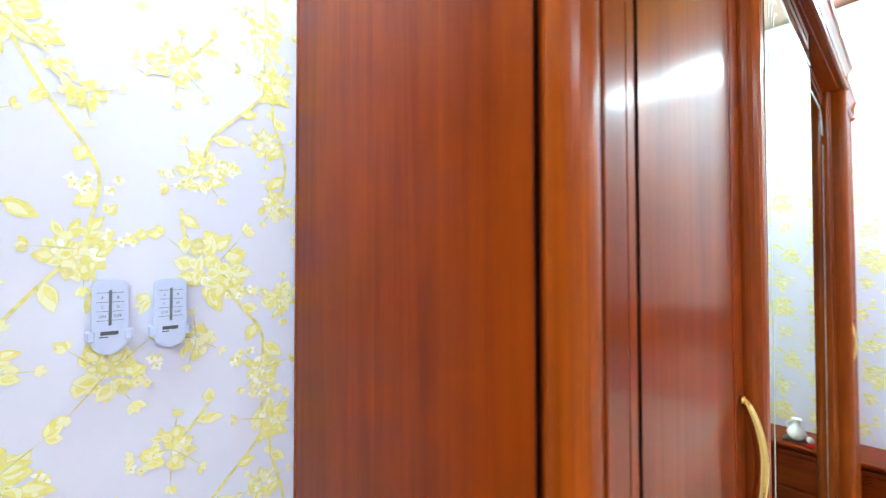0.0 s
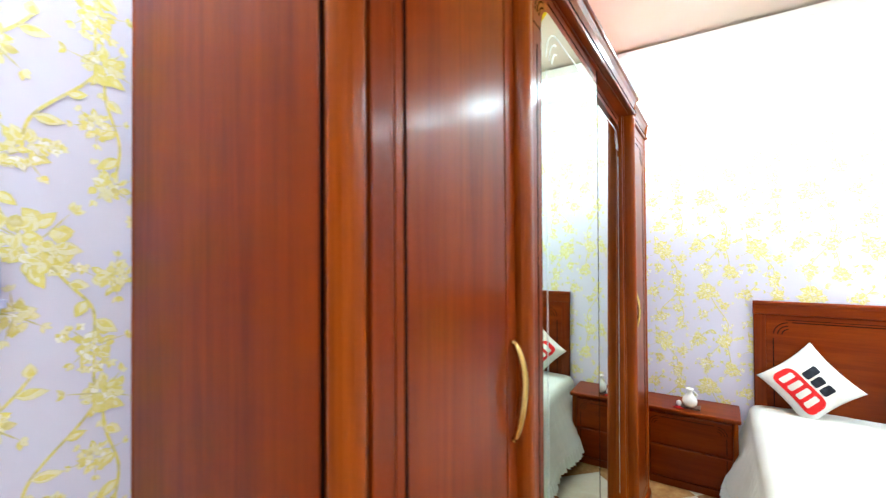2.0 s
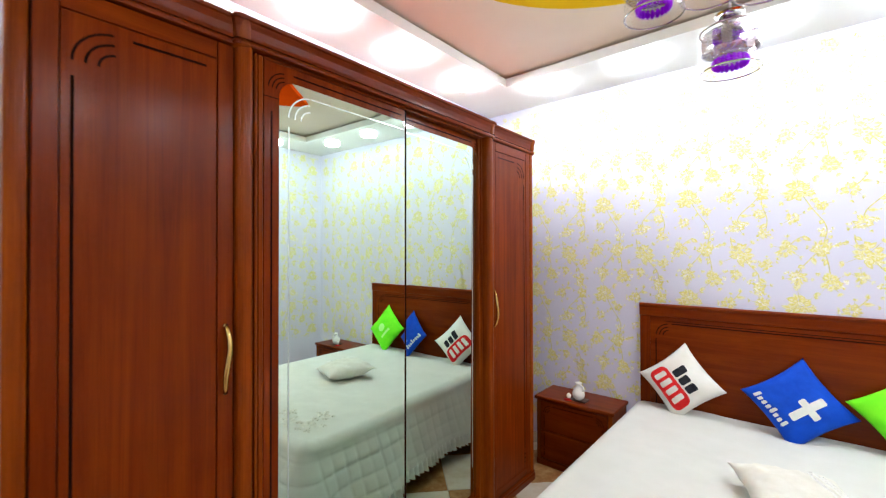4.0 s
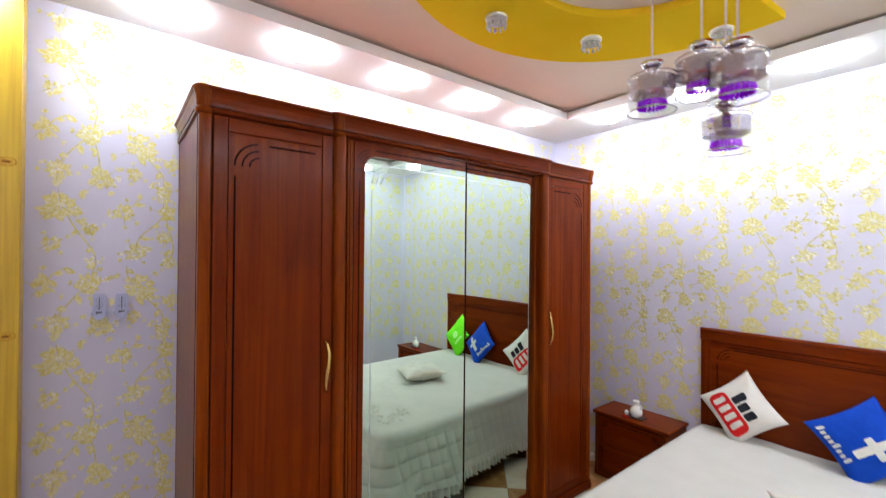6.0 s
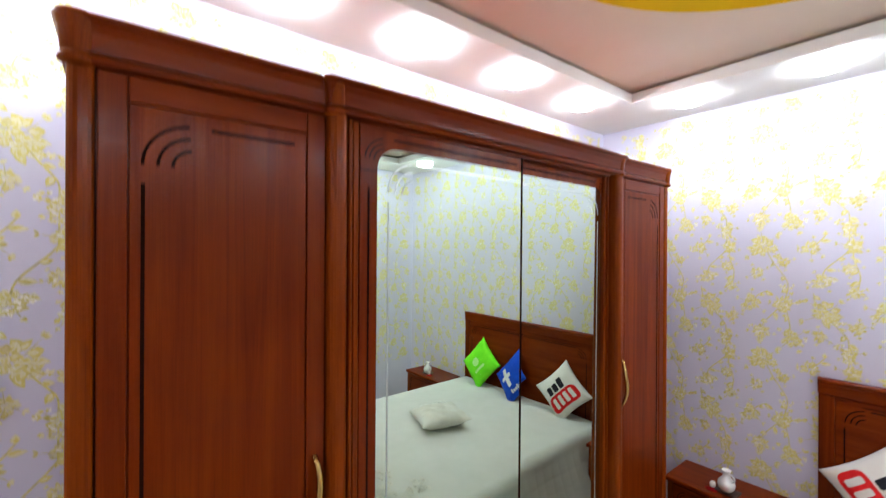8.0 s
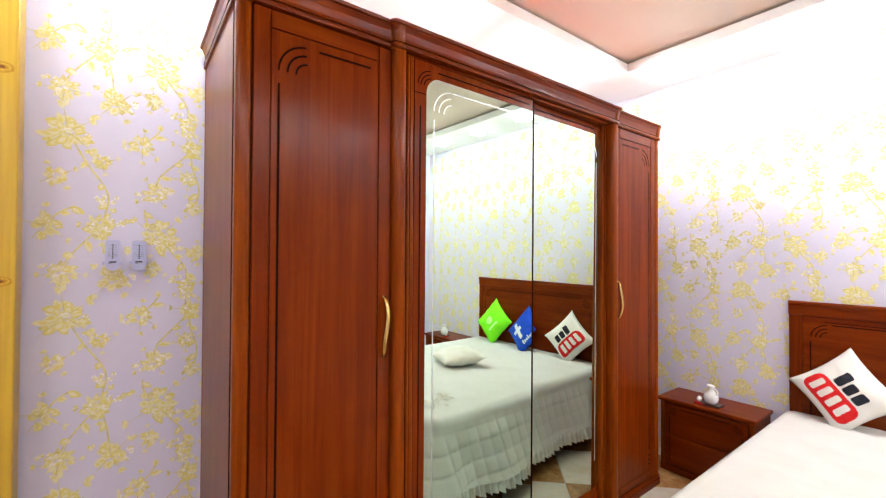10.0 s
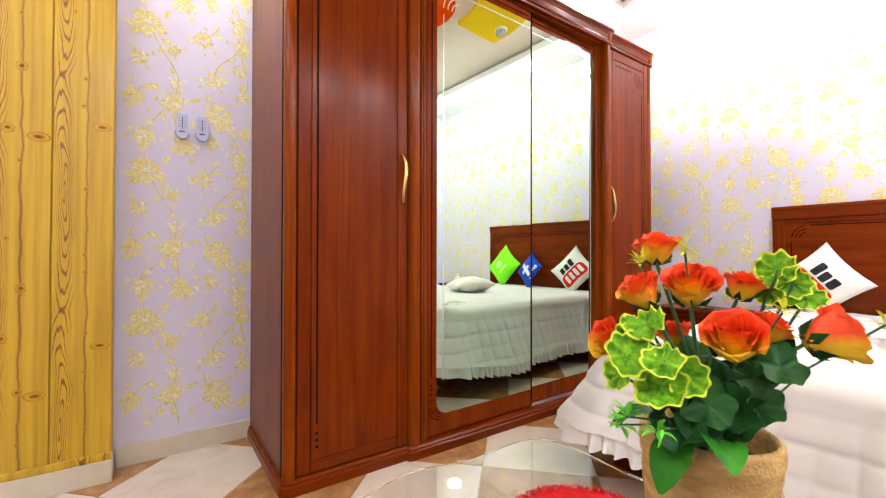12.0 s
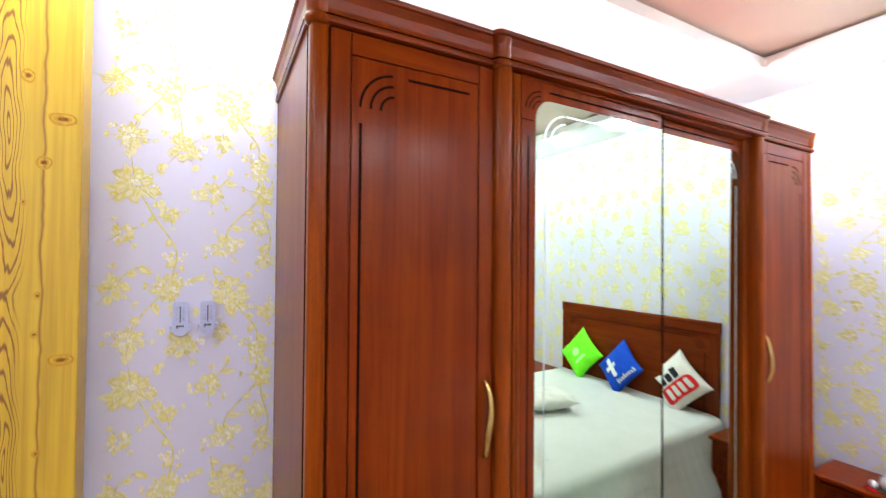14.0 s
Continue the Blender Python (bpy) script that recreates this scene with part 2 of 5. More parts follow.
def pine_material():
    """Yellow pine: cathedral grain, streaks and brown knots, set off board by board."""
    m = mat("pine", (0.7, 0.42, 0.1), 0.4, 0, 0.2)
    p = m.node_tree.nodes["Principled BSDF"]
    tc = m.node_tree.nodes.new("ShaderNodeTexCoord")
    info = m.node_tree.nodes.new("ShaderNodeObjectInfo")
    comb = m.node_tree.nodes.new("ShaderNodeCombineXYZ")
    mul = m.node_tree.nodes.new("ShaderNodeMath")
    mul.operation = "MULTIPLY"
    mul.inputs[1].default_value = 7.0
    link(m, info, "Random", mul, 0)
    link(m, mul, "Value", comb, "Z")
    off = m.node_tree.nodes.new("ShaderNodeVectorMath")
    link(m, tc, "Object", off, 0)
    link(m, comb, "Vector", off, 1)
    sep = m.node_tree.nodes.new("ShaderNodeSeparateXYZ")
    link(m, off, "Vector", sep, "Vector")
    def calc(op, a, b):
        n = m.node_tree.nodes.new("ShaderNodeMath")
        n.operation = op
        for k, v in ((0, a), (1, b)):
            if isinstance(v, tuple):
                link(m, v[0], v[1], n, k)
            else:
                n.inputs[k].default_value = v
        return (n, "Value")
    fold = calc("PINGPONG", (sep, "Z"), 0.43)
    wob = node(m, "ShaderNodeTexNoise", Scale=5.0, Detail=1.0)
    link(m, off, "Vector", wob, "Vector")
    side = calc("ADD", calc("ADD", (sep, "Y"), 0.056), calc("MULTIPLY", calc("SUBTRACT", (wob, "Fac"), 0.5), 0.045))
    flat_v = m.node_tree.nodes.new("ShaderNodeCombineXYZ")
    link(m, *side, flat_v, "Y")
    link(m, *calc("MULTIPLY", fold, 0.085), flat_v, "Z")
    w = node(m, "ShaderNodeTexWave", Scale=56.0, Distortion=3.2, Detail=2.0, Detail_Scale=1.5)
    w.wave_type = "RINGS"
    w.rings_direction = "X"
    link(m, flat_v, "Vector", w, "Vector")
    r = ramp(m, [(0.0, (0.55, 0.345, 0.018)), (0.72, (0.55, 0.345, 0.020)), (0.86, (0.38, 0.20, 0.014)), (0.97, (0.20, 0.085, 0.007))])
    link(m, w, "Fac", r, "Fac")
    near = calc("ABSOLUTE", side, 0.0)
    r4 = ramp(m, [(0.016, (1, 1, 1)), (0.034, (0, 0, 0))])
    link(m, *near, r4, "Fac")
    figure = m.node_tree.nodes.new("ShaderNodeMixRGB")
    figure.inputs[1].default_value = (0.56, 0.355, 0.021, 1)
    link(m, r4, "Color", figure, 0)
    link(m, r, "Color", figure, 2)
    wob2 = node(m, "ShaderNodeTexNoise", Scale=8.0, Detail=2.0)
    link(m, off, "Vector", wob2, "Vector")
    vein = calc("ABSOLUTE", calc("ADD", calc("SUBTRACT", (sep, "Y"), 0.009), calc("MULTIPLY", calc("SUBTRACT", (wob2, "Fac"), 0.5), 0.022)), 0.0)
    r5 = ramp(m, [(0.0, (0.24, 0.105, 0.007)), (0.0010, (0.34, 0.17, 0.011)), (0.0016, (0.55, 0.345, 0.02)), (0.0036, (0.48, 0.285, 0.018)), (0.0058, (0.56, 0.355, 0.021))])
    link(m, *vein, r5, "Fac")
    r6 = ramp(m, [(0.0055, (1, 1, 1)), (0.0065, (0, 0, 0))])
    link(m, *vein, r6, "Fac")
    veined = m.node_tree.nodes.new("ShaderNodeMixRGB")
    link(m, r6, "Color", veined, 0)
    link(m, figure, "Color", veined, 1)
    link(m, r5, "Color", veined, 2)
    mp3 = node(m, "ShaderNodeMapping", Scale=(0, 45, 1.2))
    link(m, off, "Vector", mp3, "Vector")
    n = node(m, "ShaderNodeTexNoise", Scale=1.0, Detail=6.0)
    link(m, mp3, "Vector", n, "Vector")
    r3 = ramp(m, [(0.26, (0.56, 0.48, 0.26)), (0.58, (1.0, 1.0, 0.92))])
    link(m, n, "Fac", r3, "Fac")
    mix = m.node_tree.nodes.new("ShaderNodeMixRGB")
    mix.blend_type = "MULTIPLY"
    mix.inputs[0].default_value = 0.8
    link(m, veined, "Color", mix, 1)
    link(m, r3, "Color", mix, 2)
    link(m, mix, "Color", p, "Base Color")
    bumped(m, n, "Fac", 0.08, 0.001)
    return m


def glass(name, color, rough=0.0, ior=1.45):
    m = mat(name, color, rough)
    p = m.node_tree.nodes["Principled BSDF"]
    p.inputs["Transmission Weight"].default_value = 1.0
    p.inputs["IOR"].default_value = ior
    return m


def film(name, tint, share, rough=0.02):
    """Thin glass: mostly clear, with a share of mirror."""
    m = bpy.data.materials.new(name)
    m.use_nodes = True
    t = m.node_tree
    t.nodes.remove(t.nodes["Principled BSDF"])
    clear = t.nodes.new("ShaderNodeBsdfTransparent")
    clear.inputs[0].default_value = (*tint, 1)
    shine = t.nodes.new("ShaderNodeBsdfGlossy")
    shine.inputs["Color"].default_value = (0.9, 0.9, 0.92, 1)
    shine.inputs["Roughness"].default_value = rough
    mix = t.nodes.new("ShaderNodeMixShader")
    mix.inputs[0].default_value = share
    t.links.new(clear.outputs[0], mix.inputs[1])
    t.links.new(shine.outputs[0], mix.inputs[2])
    t.links.new(mix.outputs[0], t.nodes["Material Output"].inputs[0])
    return m


def glow(name, color, strength):
    m = mat(name, color, 0.5)
    p = m.node_tree.nodes["Principled BSDF"]
    p.inputs["Emission Color"].default_value = (*color, 1)
    p.inputs["Emission Strength"].default_value = strength
    return m


M_PETAL = petal_material()
M_PINE = pine_material()
M_KNOT = mottled("pine_knot", (0.13, 0.045, 0.008), (0.26, 0.10, 0.016), 0.45, scale=(70, 70, 70), fine=200)
M_KNOT_RING = mottled("pine_knot_ring", (0.36, 0.18, 0.014), (0.50, 0.29, 0.022), 0.45, scale=(90, 90, 90), fine=200)
M_GLASS = film("clear_glass", (0.97, 0.97, 0.98), 0.06)
M_TABLE = glass("table_glass", (0.94, 0.97, 0.96))
M_SMOKE = film("smoked_glass", (0.78, 0.74, 0.78), 0.48)
M_CORE = film("mauve_glass", (0.80, 0.70, 0.86), 0.30, 0.2)
M_CRYSTAL = mat("crystal", (0.86, 0.86, 0.88), 0.10)
M_CRYSTAL.node_tree.nodes["Principled BSDF"].inputs["Transmission Weight"].default_value = 0.45
M_PURPLE = mat("purple_crystal", (0.40, 0.006, 1.0), 0.12)
for paint in (M_YELLOW, M_ORANGE, M_BEIGE):  # dead matt
    paint.node_tree.nodes["Principled BSDF"].inputs["Specular IOR Level"].default_value = 0.0
M_LENS = glow("lamp_lens", (0.98, 0.98, 1.0), 174.0)


# ---- mesh helpers ----
def thing(name, loc, label, category, group="", kind=""):
    ob = new(name)
    ob.empty_display_size = 0.05
    ob.location = loc
    return tagged(ob, label, category, group, kind)


def mesh_of(bm, name, material, smooth=False, shift=None):
    me = bpy.data.meshes.new(name)
    if shift is not None:
        bmesh.ops.translate(bm, verts=bm.verts, vec=-Vector(shift))
    bmesh.ops.recalc_face_normals(bm, faces=bm.faces)
    bm.to_mesh(me)
    bm.free()
    for m in (material if isinstance(material, (list, tuple)) else [material]):
        me.materials.append(m)
    if smooth:
        me.shade_smooth()
    return me


def root_of(ob):
    loc = Vector(ob.location)
    while ob.parent:
        ob = ob.parent
        loc += ob.location
    return loc


def part(name, bm, material, parent, label="", smooth=False):
    """One mesh part, drawn in world places, set under a thing or a part."""
    ob = new(name, mesh_of(bm, name, material, smooth, root_of(parent)))
    ob.parent = parent
    return tagged(ob, label)


def whole(name, bm, material, label, category, group="", kind="", smooth=False):
    ob = new(name, mesh_of(bm, name, material, smooth))
    return tagged(ob, label, category, group, kind)


def box(bm, a, b, bev=0.0, seg=2, only=None):
    """A box from corner a to corner b; bev rounds its edges, only="z" those along z."""
    vs = [bm.verts.new((x, y, z)) for x in (a[0], b[0]) for y in (a[1], b[1]) for z in (a[2], b[2])]
    fs = [bm.faces.new([vs[i] for i in q]) for q in ((0, 1, 3, 2), (4, 6, 7, 5), (0, 4, 5, 1), (2, 3, 7, 6), (0, 2, 6, 4), (1, 5, 7, 3))]
    if bev:
        es = list({e for f in fs for e in f.edges})
        if only:
            k = "xyz".index(only)
            es = [e for e in es if abs((e.verts[0].co - e.verts[1].co)[k]) > 1e-6]
        bmesh.ops.bevel(bm, geom=es, offset=bev, segments=seg, profile=0.5, affect="EDGES", clamp_overlap=True)
    return bm


def prism(bm, pts, axis, lo, hi):
    """The polygon pts, drawn in the two other axes, pushed out along axis from lo to hi."""
    def place(p, h):
        q = list(p)
        q.insert("xyz".index(axis), h)
        return q
    a = [bm.verts.new(place(p, lo)) for p in pts]
    b = [bm.verts.new(place(p, hi)) for p in pts]
    bm.faces.new(a)
    bm.faces.new(b[::-1])
    for i in range(len(pts)):
        j = (i + 1) % len(pts)
        bm.faces.new((a[i], b[i], b[j], a[j]))
    return bm


def tube(bm, pts, radii, seg=10, flat=1.0):
    pts = [Vector(p) for p in pts]
    rings = []
    for i, p in enumerate(pts):
        d = (pts[min(i + 1, len(pts) - 1)] - pts[max(i - 1, 0)]).normalized()
        u = d.cross(Vector((0.3, 0.9, 0.1)) if abs(d.x) > 0.8 else Vector((1, 0.02, 0.01))).normalized()
        v = d.cross(u)
        r = radii[i] if isinstance(radii, (list, tuple)) else radii
        rings.append([bm.verts.new(p + r * (math.cos(k * math.tau / seg) * u + flat * math.sin(k * math.tau / seg) * v)) for k in range(seg)])
    for a, b in zip(rings, rings[1:]):
        for k in range(seg):
            bm.faces.new((a[k], a[(k + 1) % seg], b[(k + 1) % seg], b[k]))
    bm.faces.new(rings[0][::-1])
    bm.faces.new(rings[-1])
    return bm


def lathe(bm, prof, c, seg=24, close=True):
    rings = []
    for r, z in prof:
        rings.append([bm.verts.new((c[0] + max(r, 0.0004) * math.cos(k * math.tau / seg), c[1] + max(r, 0.0004) * math.sin(k * math.tau / seg), c[2] + z)) for k in range(seg)])
    for a, b in zip(rings, rings[1:]):
        for k in range(seg):
            bm.faces.new((a[k], a[(k + 1) % seg], b[(k + 1) % seg], b[k]))
    if close:
        bm.faces.new(rings[0][::-1])
        bm.faces.new(rings[-1])
    return bm


def ball(bm, c, r, seg=8, rings=6, squash=1.0):
    prof = [(r * math.sin(math.pi * k / rings), -r * squash * math.cos(math.pi * k / rings)) for k in range(rings + 1)]
    return lathe(bm, prof, c, seg)


def sweep(bm, path, prof):
    """The profile (outward, z) carried along a plan line of points, outward to its right."""
    n = len(path)
    rows = []
    for i, p in enumerate(path):
        p = Vector(p)
        d1 = (p - Vector(path[i - 1])).normalized() if i else None
        d2 = (Vector(path[i + 1]) - p).normalized() if i < n - 1 else None
        d1, d2 = d1 or d2, d2 or d1
        n1, n2 = Vector((d1.y, -d1.x)), Vector((d2.y, -d2.x))
        m = (n1 + n2).normalized()
        m /= max(m.dot(n1), 0.4)
        rows.append([bm.verts.new((p.x + m.x * o, p.y + m.y * o, z)) for o, z in prof])
    k = len(prof)
    for a, b in zip(rows, rows[1:]):
        for j in range(k):
            bm.faces.new((a[j], b[j], b[(j + 1) % k], a[(j + 1) % k]))
    bm.faces.new(rows[0])
    bm.faces.new(rows[-1][::-1])
    return bm


def rounded(path, r, seg=5):
    """A plan line with its inner points rounded by radius r."""
    out = [path[0]]
    for a, p, b in zip(path, path[1:], path[2:]):
        a, p, b = Vector(a), Vector(p), Vector(b)
        q = min(r, (a - p).length * 0.45, (b - p).length * 0.45)
        s, e = p + (a - p).normalized() * q, p + (b - p).normalized() * q
        out += [tuple((1 - t) ** 2 * s + 2 * t * (1 - t) * p + t * t * e) for t in [k / seg for k in range(seg + 1)]]
    return out + [path[-1]]


def arc_pts(c, r, a0, a1, n=10):
    return [(c[0] + r * math.cos(math.radians(a0 + (a1 - a0) * k / n)), c[1] + r * math.sin(math.radians(a0 + (a1 - a0) * k / n))) for k in range(n + 1)]


def stroke(bm, pts, w, axis, lo, hi):
    """A routed line of width w along pts."""
    pts = [Vector(p) for p in pts]
    left, right = [], []
    for i, p in enumerate(pts):
        d = (pts[min(i + 1, len(pts) - 1)] - pts[max(i - 1, 0)]).normalized()
        nrm = Vector((-d.y, d.x)) * w / 2
        left.append(tuple(p + nrm))
        right.append(tuple(p - nrm))
    def place(q, h):
        q = list(q)
        q.insert("xyz".index(axis), h)
        return bm.verts.new(q)
    rows = [[place(a, lo), place(a, hi), place(b, hi), place(b, lo)] for a, b in zip(left, right)]
    for a, b in zip(rows, rows[1:]):
        for k in range(4):
            bm.faces.new((a[k], a[(k + 1) % 4], b[(k + 1) % 4], b[k]))
    bm.faces.new(rows[0])
    bm.faces.new(rows[-1][::-1])
    return bm


def pieces(name, bm, material, parent, label=""):
    """Every separate piece of bm becomes a part of its own."""
    left = set(bm.verts)
    while left:
        todo = [min(left, key=lambda q: (round(q.co.z, 4), round(q.co.y, 4), round(q.co.x, 4)))]
        seen = set(todo)
        while todo:
            v = todo.pop()
            for e in v.link_edges:
                o = e.other_vert(v)
                if o not in seen:
                    seen.add(o)
                    todo.append(o)
        left -= seen
        one = B()
        new_v = {v: one.verts.new(v.co) for v in seen}
        for f in {f for v in seen for f in v.link_faces}:
            one.faces.new([new_v[v] for v in f.verts])
        part(name, one, material, parent, label)
    bm.free()


def B():
    return bmesh.new()


# ---- the room ----
wall_north = whole("wall_north", box(B(), (-0.2, NORTH, -0.05), (EAST + 0.15, NORTH + 0.15, 2.95)), M_PAPER, "lavender wallpapered wall behind the bed", "wall", kind="structure")
wall_west = whole("wall_west", prism(B(), [(west(SOUTH), SOUTH), (west(NORTH), NORTH), (west(NORTH) - 0.15, NORTH), (west(SOUTH) - 0.15, SOUTH)], "z", -0.05, 2.95), M_PAPER, "lavender wallpapered wall behind the wardrobe", "wall", kind="structure")
wall_east = whole("wall_east", box(B(), (EAST, SOUTH, -0.05), (EAST + 0.15, NORTH, 2.95)), M_PAPER, "lavender wallpapered wall facing the wardrobe", "wall", kind="structure")
wall_south = whole("wall_south", box(B(), (-0.2, SOUTH - 0.15, -0.05), (EAST + 0.15, SOUTH, 2.95)), M_PAPER, "plain lavender wall behind the camera", "wall", kind="structure")
floor = whole("floor", box(B(), (-0.2, SOUTH - 0.15, -0.08), (EAST + 0.15, NORTH + 0.15, -0.004)), M_GROUT, "floor of cream and brown stone tiles laid diagonally", "floor", kind="structure")
bm = box(B(), (-0.2, SOUTH - 0.15, CEIL), (EAST + 0.15, NORTH + 0.15, CEIL + 0.15))
whole("ceiling", bm, M_BEIGE, "beige painted ceiling inside the lowered border", "ceiling", kind="structure")
bm = B()
rings = []
for z in (SOFFIT, CEIL - 0.018):
    outer = [bm.verts.new((x, y, z)) for x, y in ((-0.1, SOUTH), (EAST, SOUTH), (EAST, NORTH), (-0.1, NORTH))]
    inner = [bm.verts.new((x, y, z)) for x, y in ((IN_W, IN_S), (IN_E, IN_S), (IN_E, IN_N), (IN_W, IN_N))]
    rings.append((outer, inner))
for k in range(4):
    q = (k + 1) % 4
    for o, n in rings:
        bm.faces.new((o[k], o[q], n[q], n[k]))
    for a, b in zip(rings[0], rings[1]):
        bm.faces.new((a[k], a[q], b[q], b[k]))
whole("ceiling_soffit", bm, M_WHITE, "white lowered ceiling border with recessed lamps", "ceiling border", kind="structure")


def ring_piece(c, r0, r1, a0, a1, lo, hi, n=40):
    pts = arc_pts(c, r1, a0, a1, n) + (arc_pts(c, r0, a1, a0, n) if r0 else [])
    return prism(B(), pts, "z", lo, hi)


whole("ceiling_panel", ring_piece((1.70, 1.72), 0.49, 0.93, 84, 292, 2.716, CEIL), M_YELLOW, "yellow painted crescent on the ceiling", "ceiling panel", kind="structure")
whole("ceiling_panel", ring_piece((1.74, 1.70), 0.52, 0.97, -96, 50, 2.720, CEIL), M_ORANGE, "orange painted crescent on the ceiling", "ceiling panel", kind="structure")
whole("ceiling_panel", ring_piece((1.79, 1.74), 0, 0.37, 0, 357, 2.722, CEIL), M_ORANGE, "round orange panel at the middle of the ceiling", "ceiling panel", kind="structure")

for name, a, b in (("skirting_west", (-0.02, 0.036, 0.0), (0.0, 3.47, 0.08)), ("skirting_north", (0.01, NORTH - 0.012, 0.0), (EAST, NORTH, 0.08)), ("skirting_east", (EAST - 0.012, SOUTH, 0.0), (EAST, NORTH - 0.013, 0.08))):
    if name == "skirting_west":
        bm = prism(B(), [(west(0.036) + 0.012, 0.036), (west(3.465) + 0.012, 3.465), (west(3.465), 3.465), (west(0.036), 0.036)], "z", 0.0, 0.08)
    else:
        bm = box(B(), a, b, 0.002, 1)
    whole(name, bm, M_SKIRT, "beige stone skirting along the wall", "skirting", kind="structure")

# pine-clad pier at the entrance
PINE_X, PINE_Y = 0.12, 0.028
pier = whole("wall_pine", box(B(), (0.035, SOUTH + 0.003, 0.0), (PINE_X - 0.012, PINE_Y - 0.006, SOFFIT - 0.002)), M_PINE, "yellow pine boarding beside the entrance", "wall", kind="structure")
whole("skirting_pier", box(B(), (0.0405, SOUTH + 0.003, 0.0), (PINE_X + 0.012, PINE_Y + 0.004, 0.085), 0.003, 1), M_SKIRT, "beige stone skirting under the pine boards", "skirting", kind="structure")


# ---- lamps in the border ----
def downlight():
    lamp = thing("downlight", (0, 0, 0), "white round recessed ceiling lamp, switched on", "ceiling lamp", "recessed lamps of the border")
    bm = B()
    lathe(bm, [(0.0775, -0.0005), (0.095, -0.0005), (0.094, -0.0028), (0.0775, -0.0012), (0.0775, -0.0005)], (0, 0, 0), 32, False)
    part("trim_ring", bm, M_WHITE, lamp, smooth=True)
    # drum deeper than a flush lens; its sides are added to brighten the soffit
    part("lens", lathe(B(), [(0.0, -0.001), (0.077, -0.001), (0.077, -0.031), (0.073, -0.036), (0.060, -0.039), (0.0, -0.041)], (0, 0, 0), 32), M_LENS, lamp, "glowing white lens")
    return lamp


LIGHT = bpy.data.lights.new("downlight_beam", "AREA")
LIGHT.shape, LIGHT.size, LIGHT.energy, LIGHT.color = "DISK", 0.15, LAMP_WATTS, (0.97, 0.98, 0.97)
first = downlight()
for i, (x, y) in enumerate(SPOTS):
    if i == 0:
        first.location = (x, y, SOFFIT)
    else:
        copy_thing(first, pose(x, y, SOFFIT))
    lamp = new("downlight_beam", LIGHT)
    lamp.location = (x, y, SOFFIT - 0.046)


# ---- wardrobe ----
def routed_corner(bm, cy, cz, radii, a0, a1, x, w=0.006):
    for r in radii:
        stroke(bm, arc_pts((cy, cz), r, a0, a1, 10), w, "x", x, x + 0.0008)


MID = 1.765
wardrobe = thing("wardrobe", (0.3, MID, 0), "dark cherry wardrobe with two mirrored sliding doors and brass handles", "wardrobe")
for y0, y1 in ((0.546, 1.048), (2.482, 2.984)):
    bm = box(B(), (0.012, y0, 0.05), (0.585, y1, 2.17))
    part("side_carcass", bm, M_CHERRY, wardrobe)
part("middle_carcass", box(B(), (0.0125, 1.0485, 0.05), (0.545, 2.4815, 2.17)), M_CHERRY, wardrobe)
for y0, y1, yy in ((0.537, 0.5455, 0.541), (2.9845, 2.993, 2.989)):
    part("side_panel", box(B(), (0.012, y0, 0.05), (0.5690, y1, 2.167), 0.001, 1), M_CHERRY, wardrobe)
    part("rear_strip", box(B(), (0.004, y0 - 0.001, 0.0), (0.0115, y1 + 0.001, 2.167)), M_POST, wardrobe)
outline = [(0.012, 0.539), (0.616, 0.539), (0.616, 1.042), (0.638, 1.042), (0.638, 2.488), (0.616, 2.488), (0.616, 2.991), (0.012, 2.991)]
outline_r = rounded(outline, 0.022)
# plinth and cornice run round the three units
part("plinth", sweep(B(), outline_r, [(0.016, 0.0), (0.016, 0.034), (0.010, 0.040), (0.012, 0.048), (0.006, 0.055), (-0.05, 0.055), (-0.05, 0.0)]), M_CHERRY_Y, wardrobe)
part("cornice", sweep(B(), outline_r, [(0.002, 2.164), (0.009, 2.166), (0.011, 2.174), (0.008, 2.182), (0.003, 2.184), (0.004, 2.200), (0.008, 2.222), (0.016, 2.240), (0.022, 2.244), (0.024, 2.252), (0.020, 2.257), (-0.06, 2.257), (-0.06, 2.164)]), M_CHERRY_Y, wardrobe, smooth=False)
part("cornice_line", sweep(B(), outline_r, [(0.0105, 2.1835), (0.0035, 2.1865), (0.0, 2.184)]), M_GROOVE, wardrobe)
top_pts = [(0.006, 0.55), (0.59, 0.55), (0.59, 1.06), (0.615, 1.06), (0.615, 2.47), (0.59, 2.47), (0.59, 2.98), (0.006, 2.98)]
part("top_board", prism(B(), top_pts, "z", 2.2, 2.25), M_CHERRY_Y, wardrobe)


def mirrored(y, side):
    return y if side < 0 else 2 * MID - y


def span(bm, x0, x1, y0, y1, z0, z1, side, bev=0.0, seg=2, only=None):
    a, b = sorted((mirrored(y0, side), mirrored(y1, side)))
    return box(bm, (x0, a, z0), (x1, b, z1), bev, seg, only)


